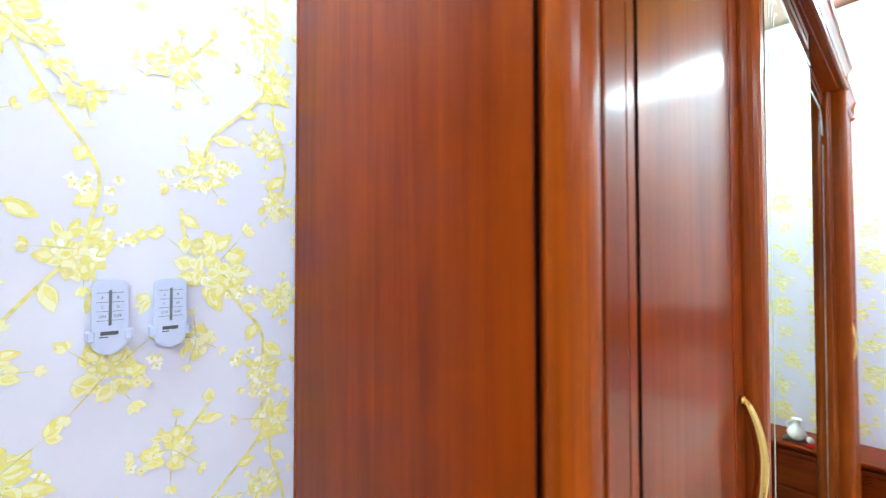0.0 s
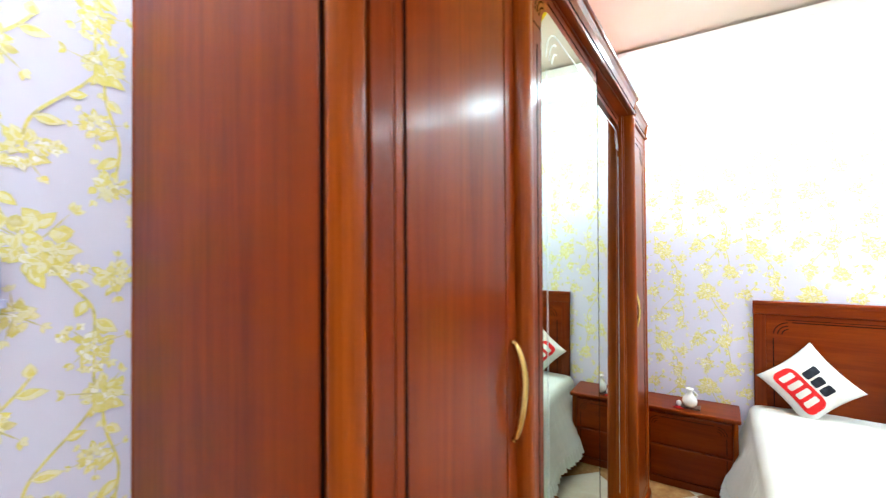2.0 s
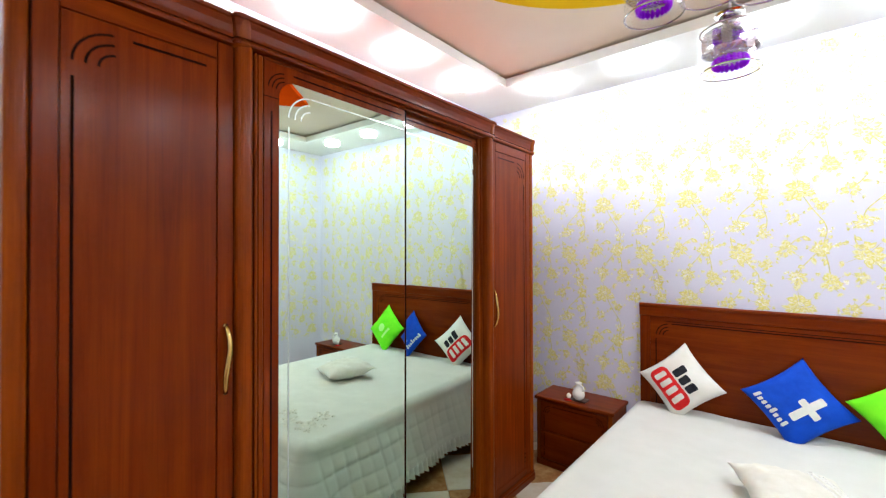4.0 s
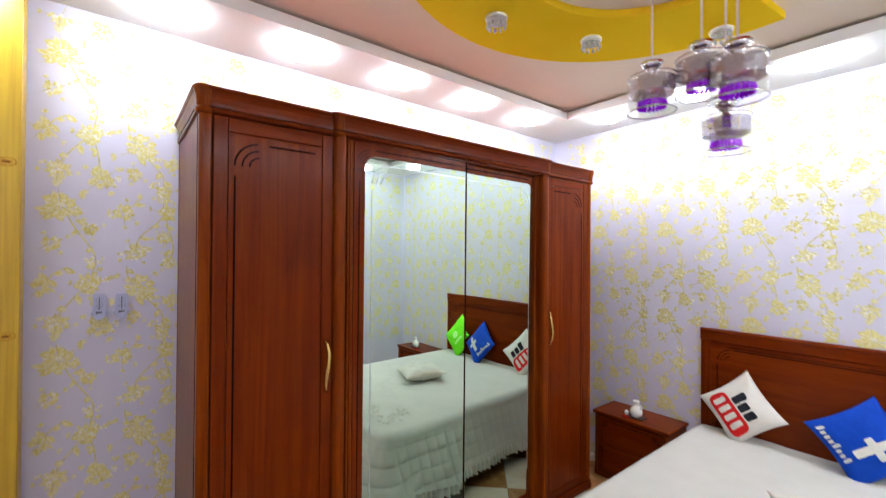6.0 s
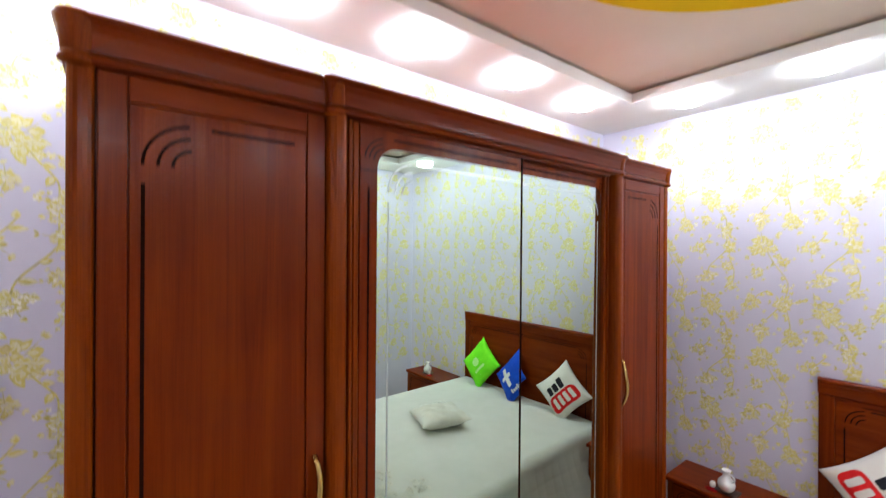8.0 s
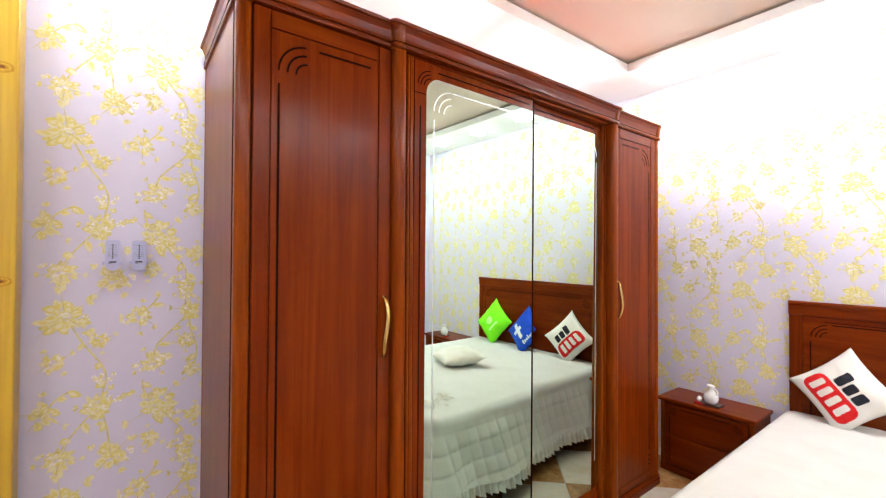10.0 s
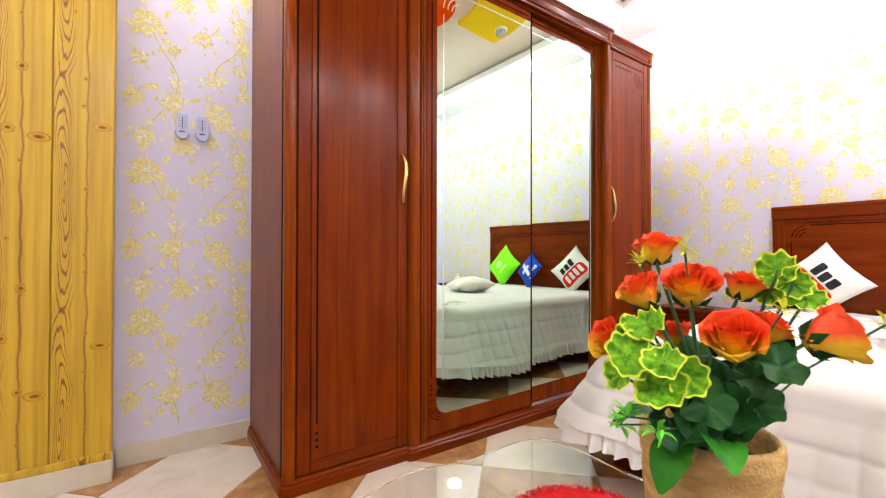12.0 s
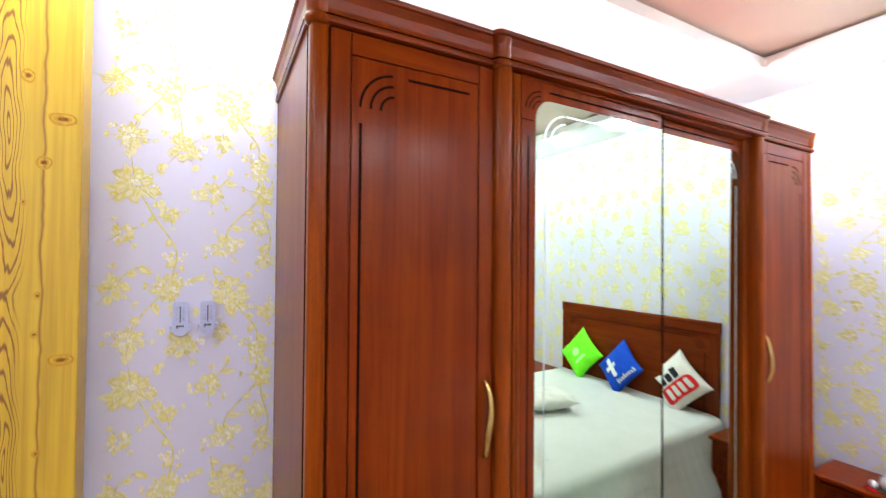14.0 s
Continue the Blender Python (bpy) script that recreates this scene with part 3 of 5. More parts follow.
for side in (-1, 1):
    # rounded post at the outer corner, round column beside the middle
    part("corner_post", span(B(), 0.571, 0.621, 0.537, 0.580, 0.055, 2.165, side, 0.018, 4, "z"), M_POST, wardrobe)
    part("post_line", span(B(), 0.5692, 0.5707, 0.5378, 0.545, 0.055, 2.165, side), M_GROOVE, wardrobe)
    part("column", span(B(), 0.545, 0.644, 1.042, 1.096, 0.055, 2.165, side, 0.024, 5, "z"), M_POST, wardrobe)
    part("column_fillet", span(B(), 0.545, 0.632 if side < 0 else 0.598, 1.099, 1.109, 0.055, 2.16, side, 0.003, 1), M_POST, wardrobe)
    part("column_fillet", span(B(), 0.545, 0.627 if side < 0 else 0.592, 1.112, 1.130, 0.055, 2.16, side, 0.003, 1), M_POST, wardrobe)
    # turned capitals where the posts run up through the cornice
    for cx, cy0, r in ((0.606, 0.553, 0.024), (0.621, 1.064, 0.025)):
        prof = [(0.0, 2.158), (r - 0.004, 2.158), (r + 0.004, 2.164), (r + 0.006, 2.171), (r + 0.003, 2.177), (r - 0.002, 2.181), (r + 0.001, 2.186), (r + 0.004, 2.222), (r + 0.009, 2.238), (r + 0.011, 2.248), (r + 0.008, 2.2585), (0.0, 2.2585)]
        part("capital", lathe(B(), prof, (cx, mirrored(cy0, side), 0), 28), M_POST, wardrobe, "turned ring at the top of a post", True)
    # hinged door: stiles, rails and a flush panel with routed lines
    door = part("side_door", span(B(), 0.5855, 0.607, 0.582, 1.0405, 0.058, 2.162, side), M_CHERRY, wardrobe, "cherry door with routed corner lines")
    for y0, y1, z0, z1, mt in ((0.583, 0.630, 0.060, 2.160, M_CHERRY), (0.992, 1.0395, 0.060, 2.160, M_CHERRY), (0.632, 0.990, 2.106, 2.160, M_CHERRY_Y), (0.632, 0.990, 0.060, 0.104, M_CHERRY_Y)):
        part("door_frame", span(B(), 0.6075, 0.616, y0, y1, z0, z1, side, 0.0025, 2), mt, door)
    part("door_panel", span(B(), 0.6075, 0.6145, 0.6325, 0.9895, 0.106, 2.104, side, 0.0015, 1), M_CHERRY, door)
    bm = B()
    X = 0.6145
    cy, (a0, a1) = mirrored(0.744, side), ((180, 95) if side < 0 else (0, 85))
    routed_corner(bm, cy, 1.984, (0.090, 0.064, 0.038), a0, a1, X)
    stroke(bm, [(mirrored(0.778, side), 2.073), (mirrored(0.960, side), 2.073)], 0.007, "x", X, X + 0.0008)
    stroke(bm, [(mirrored(0.655, side), 1.945), (mirrored(0.655, side), 0.235)], 0.007, "x", X, X + 0.0008)
    for z in (0.200, 0.175, 0.150):
        prism(bm, arc_pts((mirrored(0.655, side), z), 0.006, 0, 330, 11), "x", X, X + 0.0008)
    pieces("routed_line", bm, M_GROOVE, door)
    hy, x0 = mirrored(1.014, side), 0.6155
    pts, rad = [], []
    for k in range(17):
        t = k / 16
        z = 1.072 + t * 0.212
        bow = math.sin(math.pi * t) ** 0.7
        pts.append((x0 + 0.004 + 0.024 * bow, hy + side * 0.006 * math.sin(math.tau * t), z))
        rad.append(0.0058 + 0.0034 * bow)
    hb = tube(B(), pts, rad, 10)
    for z in (1.074, 1.282):
        tube(hb, [(x0, hy, z), (x0 + 0.008, hy, z)], 0.0065, 10)
    part("handle", hb, M_BRASS, door, "curved brass handle", True)


def round_rect(y0, y1, z0, z1, r, corners):
    pts = []
    for cy, cz, a, k in ((y1, z1, 0, "tr"), (y0, z1, 90, "tl"), (y0, z0, 180, "bl"), (y1, z0, 270, "br")):
        if k in corners:
            sy, sz = (1 if k[1] == "r" else -1), (1 if k[0] == "t" else -1)
            pts += arc_pts((cy - sy * r, cz - sz * r), r, a, a + 90, 8)
        else:
            pts.append((cy, cz))
    return pts


def lean(ob, turn, tip, y, z):
    """Turns a door and its parts a little about its middle: it hangs out of square."""
    root = root_of(wardrobe)
    for o in (ob, *ob.children):
        for v in o.data.vertices:
            v.co.x -= turn * (v.co.y + root.y - y) + tip * (v.co.z + root.z - z)


def sliding_door(y0, y1, x, m0, m1, outer):
    """A sliding door with a tall mirror, rounded on its outer side."""
    door = part("sliding_door", box(B(), (x - 0.022, y0, 0.062), (x - 0.002, y1, 2.154), 0.003, 2), M_CHERRY, wardrobe, "sliding door with a tall etched mirror")
    cs = ("tl", "bl") if outer < 0 else ("tr", "br")
    part("mirror", prism(B(), round_rect(m0, m1, 0.150, 2.100, 0.062, cs), "x", x - 0.0015, x), M_MIRROR, door, "clear mirror glass")
    bm = B()
    oy = m0 if outer < 0 else m1
    s = -outer
    # routed lines in the frame
    xf = x - 0.002
    line = oy - s * 0.026
    for z0, z1 in ((1.985, 0.32),):
        stroke(bm, [(line, z0), (line, z1)], 0.006, "x", xf, xf + 0.0008)
    for z in (0.285, 0.265, 0.245):
        prism(bm, arc_pts((line, z), 0.005, 0, 330, 11), "x", xf, xf + 0.0008)
    stroke(bm, [(oy + s * 0.055, 2.127), ((m1 if outer < 0 else m0) - s * 0.02, 2.127)], 0.006, "x", xf, xf + 0.0008)
    for cz, a in ((2.062, 90), (0.188, 180)):
        c = (oy + s * 0.024, cz)
        for r in (0.034, 0.048, 0.062):
            a0 = (95, 175) if a == 90 else (185, 265)
            if outer > 0:
                a0 = (85, 5) if a == 90 else (355, 275)
            stroke(bm, arc_pts(c, r, a0[0], a0[1], 8), 0.004, "x", xf, xf + 0.0008)
    edge = y0 if outer < 0 else y1
    for z in (2.032, 0.218):
        stroke(bm, [(edge, z), (oy, z)], 0.003, "x", xf, xf + 0.0008)
    pieces("routed_line", bm, M_GROOVE, door)
    # border etched into the mirror
    bm = B()
    q = oy + s * 0.036
    ends = (m1 if outer < 0 else m0)
    stroke(bm, [(oy + s * 0.125, 2.064), (ends, 2.064)], 0.005, "x", x, x + 0.0006)
    stroke(bm, [(q, 1.945), (q, 0.30)], 0.005, "x", x, x + 0.0006)
    for r in (0.090, 0.066, 0.042):
        a = (178, 95) if outer < 0 else (2, 85)
        stroke(bm, arc_pts((oy + s * 0.125, 1.974), r, a[0], a[1], 10), 0.005, "x", x, x + 0.0006)
    pieces("etched_border", bm, M_ETCH, door, "frosted line etched in the mirror")
    return door


left_door = sliding_door(1.1325, 1.797, 0.618, 1.186, 1.792, -1)
part("door_edge", box(B(), (0.590, 1.7975, 0.062), (0.6185, 1.804, 2.154), 0.001, 1), M_GROOVE, left_door, "dark metal edge profile")
right_door = sliding_door(1.785, 2.430, 0.585, 1.788, 2.397, 1)
lean(left_door, 0.016, -0.004, 1.46, 1.1)
lean(right_door, 0.023, -0.006, 1.95, 1.1)
part("head_rail", box(B(), (0.546, 1.1325, 2.1545), (0.624, 2.398, 2.1635)), M_CHERRY_Y, wardrobe)
part("floor_rail", box(B(), (0.580, 1.806, 0.0555), (0.606, 2.398, 0.0640), 0.001, 1), M_ALU, wardrobe, "bright aluminium sliding rail")


# ---- bed ----
BX0, BX1, BY0, TOPZ = 1.14, 2.715, 1.62, 0.515
bed = thing("bed", (1.96, 2.5, 0), "wide cherry bed with a tall panelled headboard", "bed")
HX0, HX1, HY = 1.162, 2.693, 3.458
head = part("headboard", box(B(), (HX0, HY + 0.003, 0.0), (HX1, NORTH - 0.014, 1.150), 0.003, 1), M_CHERRY_X, bed, "panelled headboard with routed corner lines")
part("top_rail", sweep(B(), [(HX1 + 0.002, HY), (HX0 - 0.002, HY)][::-1], [(-0.008, 1.085), (0.006, 1.088), (0.006, 1.140), (0.012, 1.150), (0.012, 1.160), (0.004, 1.167), (-0.020, 1.167), (-0.020, 1.085)]), M_CHERRY_X, head)
for x0, x1 in ((HX0, HX0 + 0.062), (HX1 - 0.062, HX1)):
    part("stile", box(B(), (x0, HY - 0.004, 0.0), (x1, HY + 0.02, 1.086), 0.004, 2), M_CHERRY, head)
part("panel", box(B(), (HX0 + 0.065, HY - 0.001, 0.40), (HX1 - 0.065, HY + 0.0025, 1.082), 0.0015, 1), M_CHERRY_X, head)
bm = B()
yb = HY - 0.0018
for s, ox in ((1, HX0 + 0.065), (-1, HX1 - 0.065)):
    for r in (0.075, 0.055, 0.035):
        stroke(bm, arc_pts((ox + s * 0.11, 0.965), r, 178 if s > 0 else 2, 95 if s > 0 else 85, 10), 0.005, "y", yb, yb + 0.001)
    stroke(bm, [(ox + s * 0.033, 0.94), (ox + s * 0.033, 0.5)], 0.006, "y", yb, yb + 0.001)
stroke(bm, [(HX0 + 0.19, 1.042), (HX1 - 0.19, 1.042)], 0.006, "y", yb, yb + 0.001)
stroke(bm, [(HX0 + 0.16, 1.056), (HX1 - 0.16, 1.056)], 0.004, "y", yb, yb + 0.001)
pieces("routed_line", bm, M_GROOVE, head)
for x in (BX0 + 0.05, BX1 - 0.08):
    part("side_rail", box(B(), (x, BY0 + 0.09, 0.10), (x + 0.03, HY, 0.32), 0.004, 1), M_CHERRY_X, bed)
part("footboard", box(B(), (BX0 + 0.03, BY0 + 0.045, 0.02), (BX1 - 0.03, BY0 + 0.085, 0.36), 0.006, 2), M_CHERRY_X, bed)
for x in (BX0 + 0.05, BX1 - 0.11):
    part("leg", box(B(), (x, BY0 + 0.10, 0.0), (x + 0.06, BY0 + 0.16, 0.10), 0.004, 1), M_CHERRY, bed)
part("mattress", box(B(), (BX0 + 0.03, BY0 + 0.09, 0.30), (BX1 - 0.03, HY - 0.006, TOPZ - 0.012), 0.05, 4), M_PIL_W, bed)


def perimeter(step):
    """Points and outward normals along the left, foot and right edges of the bed."""
    r = 0.06
    x0, x1, y0, y1 = BX0, BX1, BY0, HY - 0.008
    pts, nrm = [], []
    def run(a, b, n):
        d = math.dist(a, b)
        for k in range(int(d / step)):
            t = k * step / d
            pts.append((a[0] + (b[0] - a[0]) * t, a[1] + (b[1] - a[1]) * t))
            nrm.append(n)
    def bend(c, a0, a1):
        for k in range(8):
            a = math.radians(a0 + (a1 - a0) * k / 8)
            pts.append((c[0] + r * math.cos(a), c[1] + r * math.sin(a)))
            nrm.append((math.cos(a), math.sin(a)))
    run((x0, y1), (x0, y0 + r), (-1, 0))
    bend((x0 + r, y0 + r), 180, 270)
    run((x0 + r, y0), (x1 - r, y0), (0, -1))
    bend((x1 - r, y0 + r), 270, 360)
    run((x1, y0 + r), (x1, y1), (1, 0))
    return pts, nrm


def lift(x, y):
    """The cloth is bunched up over the foot corner beside the wardrobe."""
    return 0.018 * math.exp(-((x - BX0) ** 2 + (y - BY0) ** 2) / 0.12 ** 2) * (1 + 0.4 * noise.noise((x * 22, y * 22, 2.0)))


FOOT_CORNER = HY - BY0 - 0.02  # where the edge turns at the foot, beside the wardrobe


def drape(s, q, z):
    """How far the cloth hangs out at length s along the edge, q = 0 at the top, 1 at the hem."""
    fold = 0.018 * math.sin(s * 6.1) + 0.012 * math.sin(s * 13.7 + 1.3) + 0.01 * noise.noise((s * 2.2, 0.3, 5.0))
    corner = math.exp(-((s - FOOT_CORNER) / 0.16) ** 2)
    return 0.01 + (0.11 + 0.06 * corner) * q ** 1.3 + fold * q


def hem(s):
    """The hem rides up a little where the cloth is bunched over the foot corner."""
    return HEM + 0.070 * math.exp(-((s - FOOT_CORNER - 0.10) / 0.24) ** 2)


cover = thing("bedspread", (1.96, 2.5, 0.3), "white quilted bedspread with a frilled hem hanging over the bed", "bedspread")
pts, nrm = perimeter(0.0085)
HEM = 0.155
bm = B()
RINGS = 46
rows = []
lens = [0.0]
for a, b in zip(pts, pts[1:]):
    lens.append(lens[-1] + math.dist(a, b))
for k in range(RINGS + 1):
    row = []
    for (x, y), (nx, ny), s in zip(pts, nrm, lens):
        if k <= 6:  # rolled edge
            a = math.pi / 2 * k / 6
            o, z = -0.05 + 0.05 * math.sin(a), TOPZ - 0.05 * (1 - math.cos(a))
            q = 0
        else:
            q = (k - 6) / (RINGS - 6)
            z = TOPZ - 0.05 - q * (TOPZ - 0.05 - hem(s))
            o = 0.0
        o += drape(s, q, z) if k > 6 else 0.01 * k / 6
        cell = 0.080
        depth = (TOPZ - z)
        puff = (abs(math.sin(math.pi * s / cell)) * abs(math.sin(math.pi * depth / cell))) ** 0.22
        stitch = 0.18 + 0.82 / (1 + math.exp(-(s - FOOT_CORNER + 0.75) * 6))
        o += 0.021 * stitch * puff * min(1, max(0, depth * 12 - 0.6))
        row.append(bm.verts.new((x + nx * o, y + ny * o, z + lift(x, y) * (1 if k <= 6 else (1 - q) ** 3))))
    rows.append(row)
for a, b in zip(rows, rows[1:]):
    for i in range(len(a) - 1):
        bm.faces.new((a[i], a[i + 1], b[i + 1], b[i]))
part("drop", bm, M_COVER, cover, "quilted side of the bedspread", True)
bm = B()
NX, NY = 90, 100
grid = []
for j in range(NY + 1):
    row = []
    for i in range(NX + 1):
        x = BX0 + 0.045 + (BX1 - BX0 - 0.09) * i / NX
        y = BY0 + 0.045 + (HY - 0.008 - BY0 - 0.045) * j / NY
        e = min(1, min(i, NX - i, j) / 8)
        z = TOPZ + 0.0012 + e * (0.004 + 0.006 * noise.noise((x * 1.7, y * 1.7, 0.0)) + 0.004 * noise.noise((x * 6, y * 6, 3.0)) + 0.002 * noise.noise((x * 17, y * 17, 1.0)))
        row.append(bm.verts.new((x, y, z + lift(x, y))))
    grid.append(row)
for a, b in zip(grid, grid[1:]):
    for i in range(NX):
        bm.faces.new((a[i], a[i + 1], b[i + 1], b[i]))
part("top", bm, M_COVER, cover, "smooth white top of the bedspread", True)
bm = B()
rows = []
for k in range(6):
    q = k / 5
    row = []
    for i in range((len(pts) - 1) * 3):
        f = i / 3
        a, t = int(f), f - int(f)
        x = pts[a][0] * (1 - t) + pts[a + 1][0] * t
        y = pts[a][1] * (1 - t) + pts[a + 1][1] * t
        nx = nrm[a][0] * (1 - t) + nrm[a + 1][0] * t
        ny = nrm[a][1] * (1 - t) + nrm[a + 1][1] * t
        s = lens[a] * (1 - t) + lens[a + 1] * t
        o = drape(s, 1, HEM) + 0.004 + q * 0.012 + (0.003 + 0.013 * q) * math.sin(s * 150 + 4.5 * noise.noise((s * 9, 0, 0)))
        z = hem(s) + 0.012 - q * 0.072 + 0.006 * q * math.sin(s * 95)
        row.append(bm.verts.new((x + nx * o, y + ny * o, z)))
    rows.append(row)
for a, b in zip(rows, rows[1:]):
    for i in range(len(a) - 1):
        bm.faces.new((a[i], a[i + 1], b[i + 1], b[i]))
part("frill", bm, M_LACE, cover, "gathered lace frill along the hem", True)


def ruffle(bm, cx, cy, z, r, rnd, turns=3):
    """A gathered ribbon sewn on in a spiral, standing up in small waves."""
    ph = rnd.uniform(0, 6)
    low, high = [], []
    n = 54 * turns
    for k in range(n + 1):
        t = k / n
        a = ph + t * turns * math.tau
        d = r * (0.12 + 0.88 * t) * (1 + 0.20 * noise.noise((math.cos(a) * 1.3 + ph, math.sin(a) * 1.3, t * 2)))
        w = 0.0045 * math.sin(k * 1.15 + ph) + 0.003 * noise.noise((k * 0.31, ph, 0))
        low.append(bm.verts.new((cx + d * math.cos(a), cy + 0.8 * d * math.sin(a), z)))
        high.append(bm.verts.new((cx + (d + 0.008 + w) * math.cos(a), cy + 0.8 * (d + 0.008 + w) * math.sin(a), z + 0.0016 + 0.0014 * math.sin(k * 0.7))))
    for k in range(n):
        bm.faces.new((low[k], low[k + 1], high[k + 1], high[k]))


rnd = random.Random(4)
bm = B()
for cx, cy, s in ((1.36, 1.80, 0.12), (1.50, 1.76, 0.10), (1.42, 1.93, 0.09), (1.63, 1.83, 0.07), (2.38, 1.82, 0.10), (2.51, 1.78, 0.08)):
    ruffle(bm, cx, cy, TOPZ + 0.008, s * 0.42, rnd)
    for k in range(5):
        a = k * 1.26 + rnd.uniform(-0.3, 0.3)
        ruffle(bm, cx + s * 0.62 * math.cos(a), cy + s * 0.62 * math.sin(a), TOPZ + 0.007, s * 0.17, rnd, 2)
tagged(part("embroidery", bm, M_EMB, cover, "gathered beige ribbon flowers", True), kind="stuff")


# ---- pillows ----
def pillow_z(u, v, thick):
    k = max(0.0, (1 - abs(u) ** 2.4)) * max(0.0, (1 - abs(v) ** 2.4))
    return thick * k ** 0.55


def pillow_xy(u, v, size):
    # the sides draw in between the corners
    return (u * size / 2 * (1 - 0.10 * (1 - v * v)), v * size / 2 * (1 - 0.10 * (1 - u * u)))


def pillow(name, size, thick, material, label, m, decals=(), seed=1, crease=1.0):
    """A square stuffed pillow; decals are (outline in u and v, material, name)."""
    ob = thing(name, m.translation, label, "pillow", "scatter pillows on the bed")
    ob.rotation_euler = m.to_euler()
    wr = lambda u, v: crease * 0.004 * noise.noise((u * 3.1 + seed, v * 3.1, seed)) + crease * 0.0022 * noise.noise((u * 9 + seed, v * 9, seed))
    bm = B()
    N = 30
    sides = []
    for sg in (1, -1):
        g = []
        for j in range(N + 1):
            row = []
            for i in range(N + 1):
                u, v = -1 + 2 * i / N, -1 + 2 * j / N
                x, y = pillow_xy(u, v, size)
                rim = i in (0, N) or j in (0, N)
                row.append(bm.verts.new((x, y, 0 if rim else sg * (pillow_z(u, v, thick) + wr(u, v)))))
            g.append(row)
        for a, b in zip(g, g[1:]):
            for i in range(N):
                bm.faces.new((a[i], a[i + 1], b[i + 1], b[i]))
        sides.append(g)
    bmesh.ops.remove_doubles(bm, verts=bm.verts, dist=0.0003)
    body = new("body", mesh_of(bm, "body", material, True))
    body.parent = ob
    for outline_uv, mt, nm in decals:
        bm = B()
        (u0, u1, v0, v1, rr) = outline_uv
        nu, nv = max(6, int((u1 - u0) * 26)), max(6, int((v1 - v0) * 26))
        g = []
        for j in range(nv + 1):
            v = v0 + (v1 - v0) * j / nv
            dv = min(v - v0, v1 - v)
            cut = rr - math.sqrt(max(0, rr * rr - (rr - dv) ** 2)) if dv < rr else 0
            row = []
            for i in range(nu + 1):
                u = u0 + cut + (u1 - u0 - 2 * cut) * i / nu
                x, y = pillow_xy(u, v, size)
                row.append(bm.verts.new((x, y, pillow_z(u, v, thick) + wr(u, v) + (0.0022 if mt is not M_PR_RED else 0.0012))))
            g.append(row)
        for a, b in zip(g, g[1:]):
            for i in range(nu):
                bm.faces.new((a[i], a[i + 1], b[i + 1], b[i]))
        d = new(nm, mesh_of(bm, nm, mt, True))
        d.parent = ob
    return ob


def stand(left, right, bottom, top):
    """The pose of a pillow whose four corners stand at these places, its face to the front."""
    l, r, b, t = (Vector(p) for p in (left, right, bottom, top))
    c = (l + r + b + t) / 4
    # pillow axes: u from the left-bottom side to the right-top side
    v = ((t - b) - (r - l)).normalized()
    u = ((r + t) / 2 - (l + b) / 2).normalized()
    w = u.cross(v).normalized()
    v = w.cross(u)
    m = Matrix((u, v, w)).transposed().to_4x4()
    m.translation = c
    return m


def quad_size(left, right, bottom, top):
    l, r, b, t = (Vector(p) for p in (left, right, bottom, top))
    return ((l - t).length + (t - r).length + (r - b).length + (b - l).length) / 4


P1 = ((1.180, 3.405, 0.689), (1.644, 3.370, 0.676), (1.421, 3.325, 0.520), (1.407, 3.435, 0.921))
P2 = ((1.737, 3.328, 0.711), (2.183, 3.402, 0.683), (1.965, 3.295, 0.519), (1.975, 3.425, 0.880))
P3 = ((2.155, 3.395, 0.735), (2.640, 3.395, 0.685), (2.397, 3.320, 0.520), (2.394, 3.430, 0.935))


def turned(m, k):
    """The same pose turned by k quarter turns about the face's normal."""
    return m @ Matrix.Rotation(math.radians(90 * k), 4, "Z")


word_white = [((-0.60 + 0.33 * k, -0.40 + 0.33 * k, -0.63, -0.15, 0.03), M_PR_WHT, "print_bar") for k in range(4)]
word_black = [((-0.40 + 0.35 * k, -0.12 + 0.35 * k, 0.04, 0.56 if k == 0 else 0.44, 0.05), M_PR_BLK, "print_bar") for k in range(3)]
badge = [((-0.80, 0.84, -0.76, -0.02, 0.26), M_PR_RED, "print_badge")]
pillow("pillow", 0.345, 0.062, M_PIL_W, "white square pillow with a red badge and black print", turned(stand(*P1), -1), badge + word_white + word_black, 1)
blue_marks = [((0.10, 0.34, -0.50, 0.62, 0.03), M_PR_WHT, "print_mark"), ((-0.10, 0.60, -0.02, 0.20, 0.03), M_PR_WHT, "print_mark")]
blue_marks += [((-0.78 + 0.145 * k, -0.68 + 0.145 * k, -0.86 + (0.0 if k in (0, 5, 7) else 0.0), -0.72 + (0.08 if k in (0, 4, 7) else 0.0), 0.02), M_PR_WHT, "print_bar") for k in range(8)]
pillow("pillow", 0.35, 0.060, M_PIL_B, "bright blue square pillow with a white mark", turned(stand(*P2), -1), blue_marks, 2)
pillow("pillow", 0.355, 0.065, M_PIL_G, "lime green square pillow with a pale mark", turned(stand(*P3), -1), [((-0.25, 0.25, -0.2, 0.3, 0.24), M_PR_GRN, "print_mark"), ((-0.4, 0.4, -0.5, -0.36, 0.03), M_PR_GRN, "print_bar")], 3)
flat = pillow("cushion", 0.375, 0.066, M_CUSH, "cream embroidered cushion lying flat on the bed", pose(1.970, 2.53, TOPZ + 0.062, -3, 3, -70), (), 5, 2.6)
flat["category"], flat["group"] = "cushion", ""
rnd = random.Random(8)
bm = B()
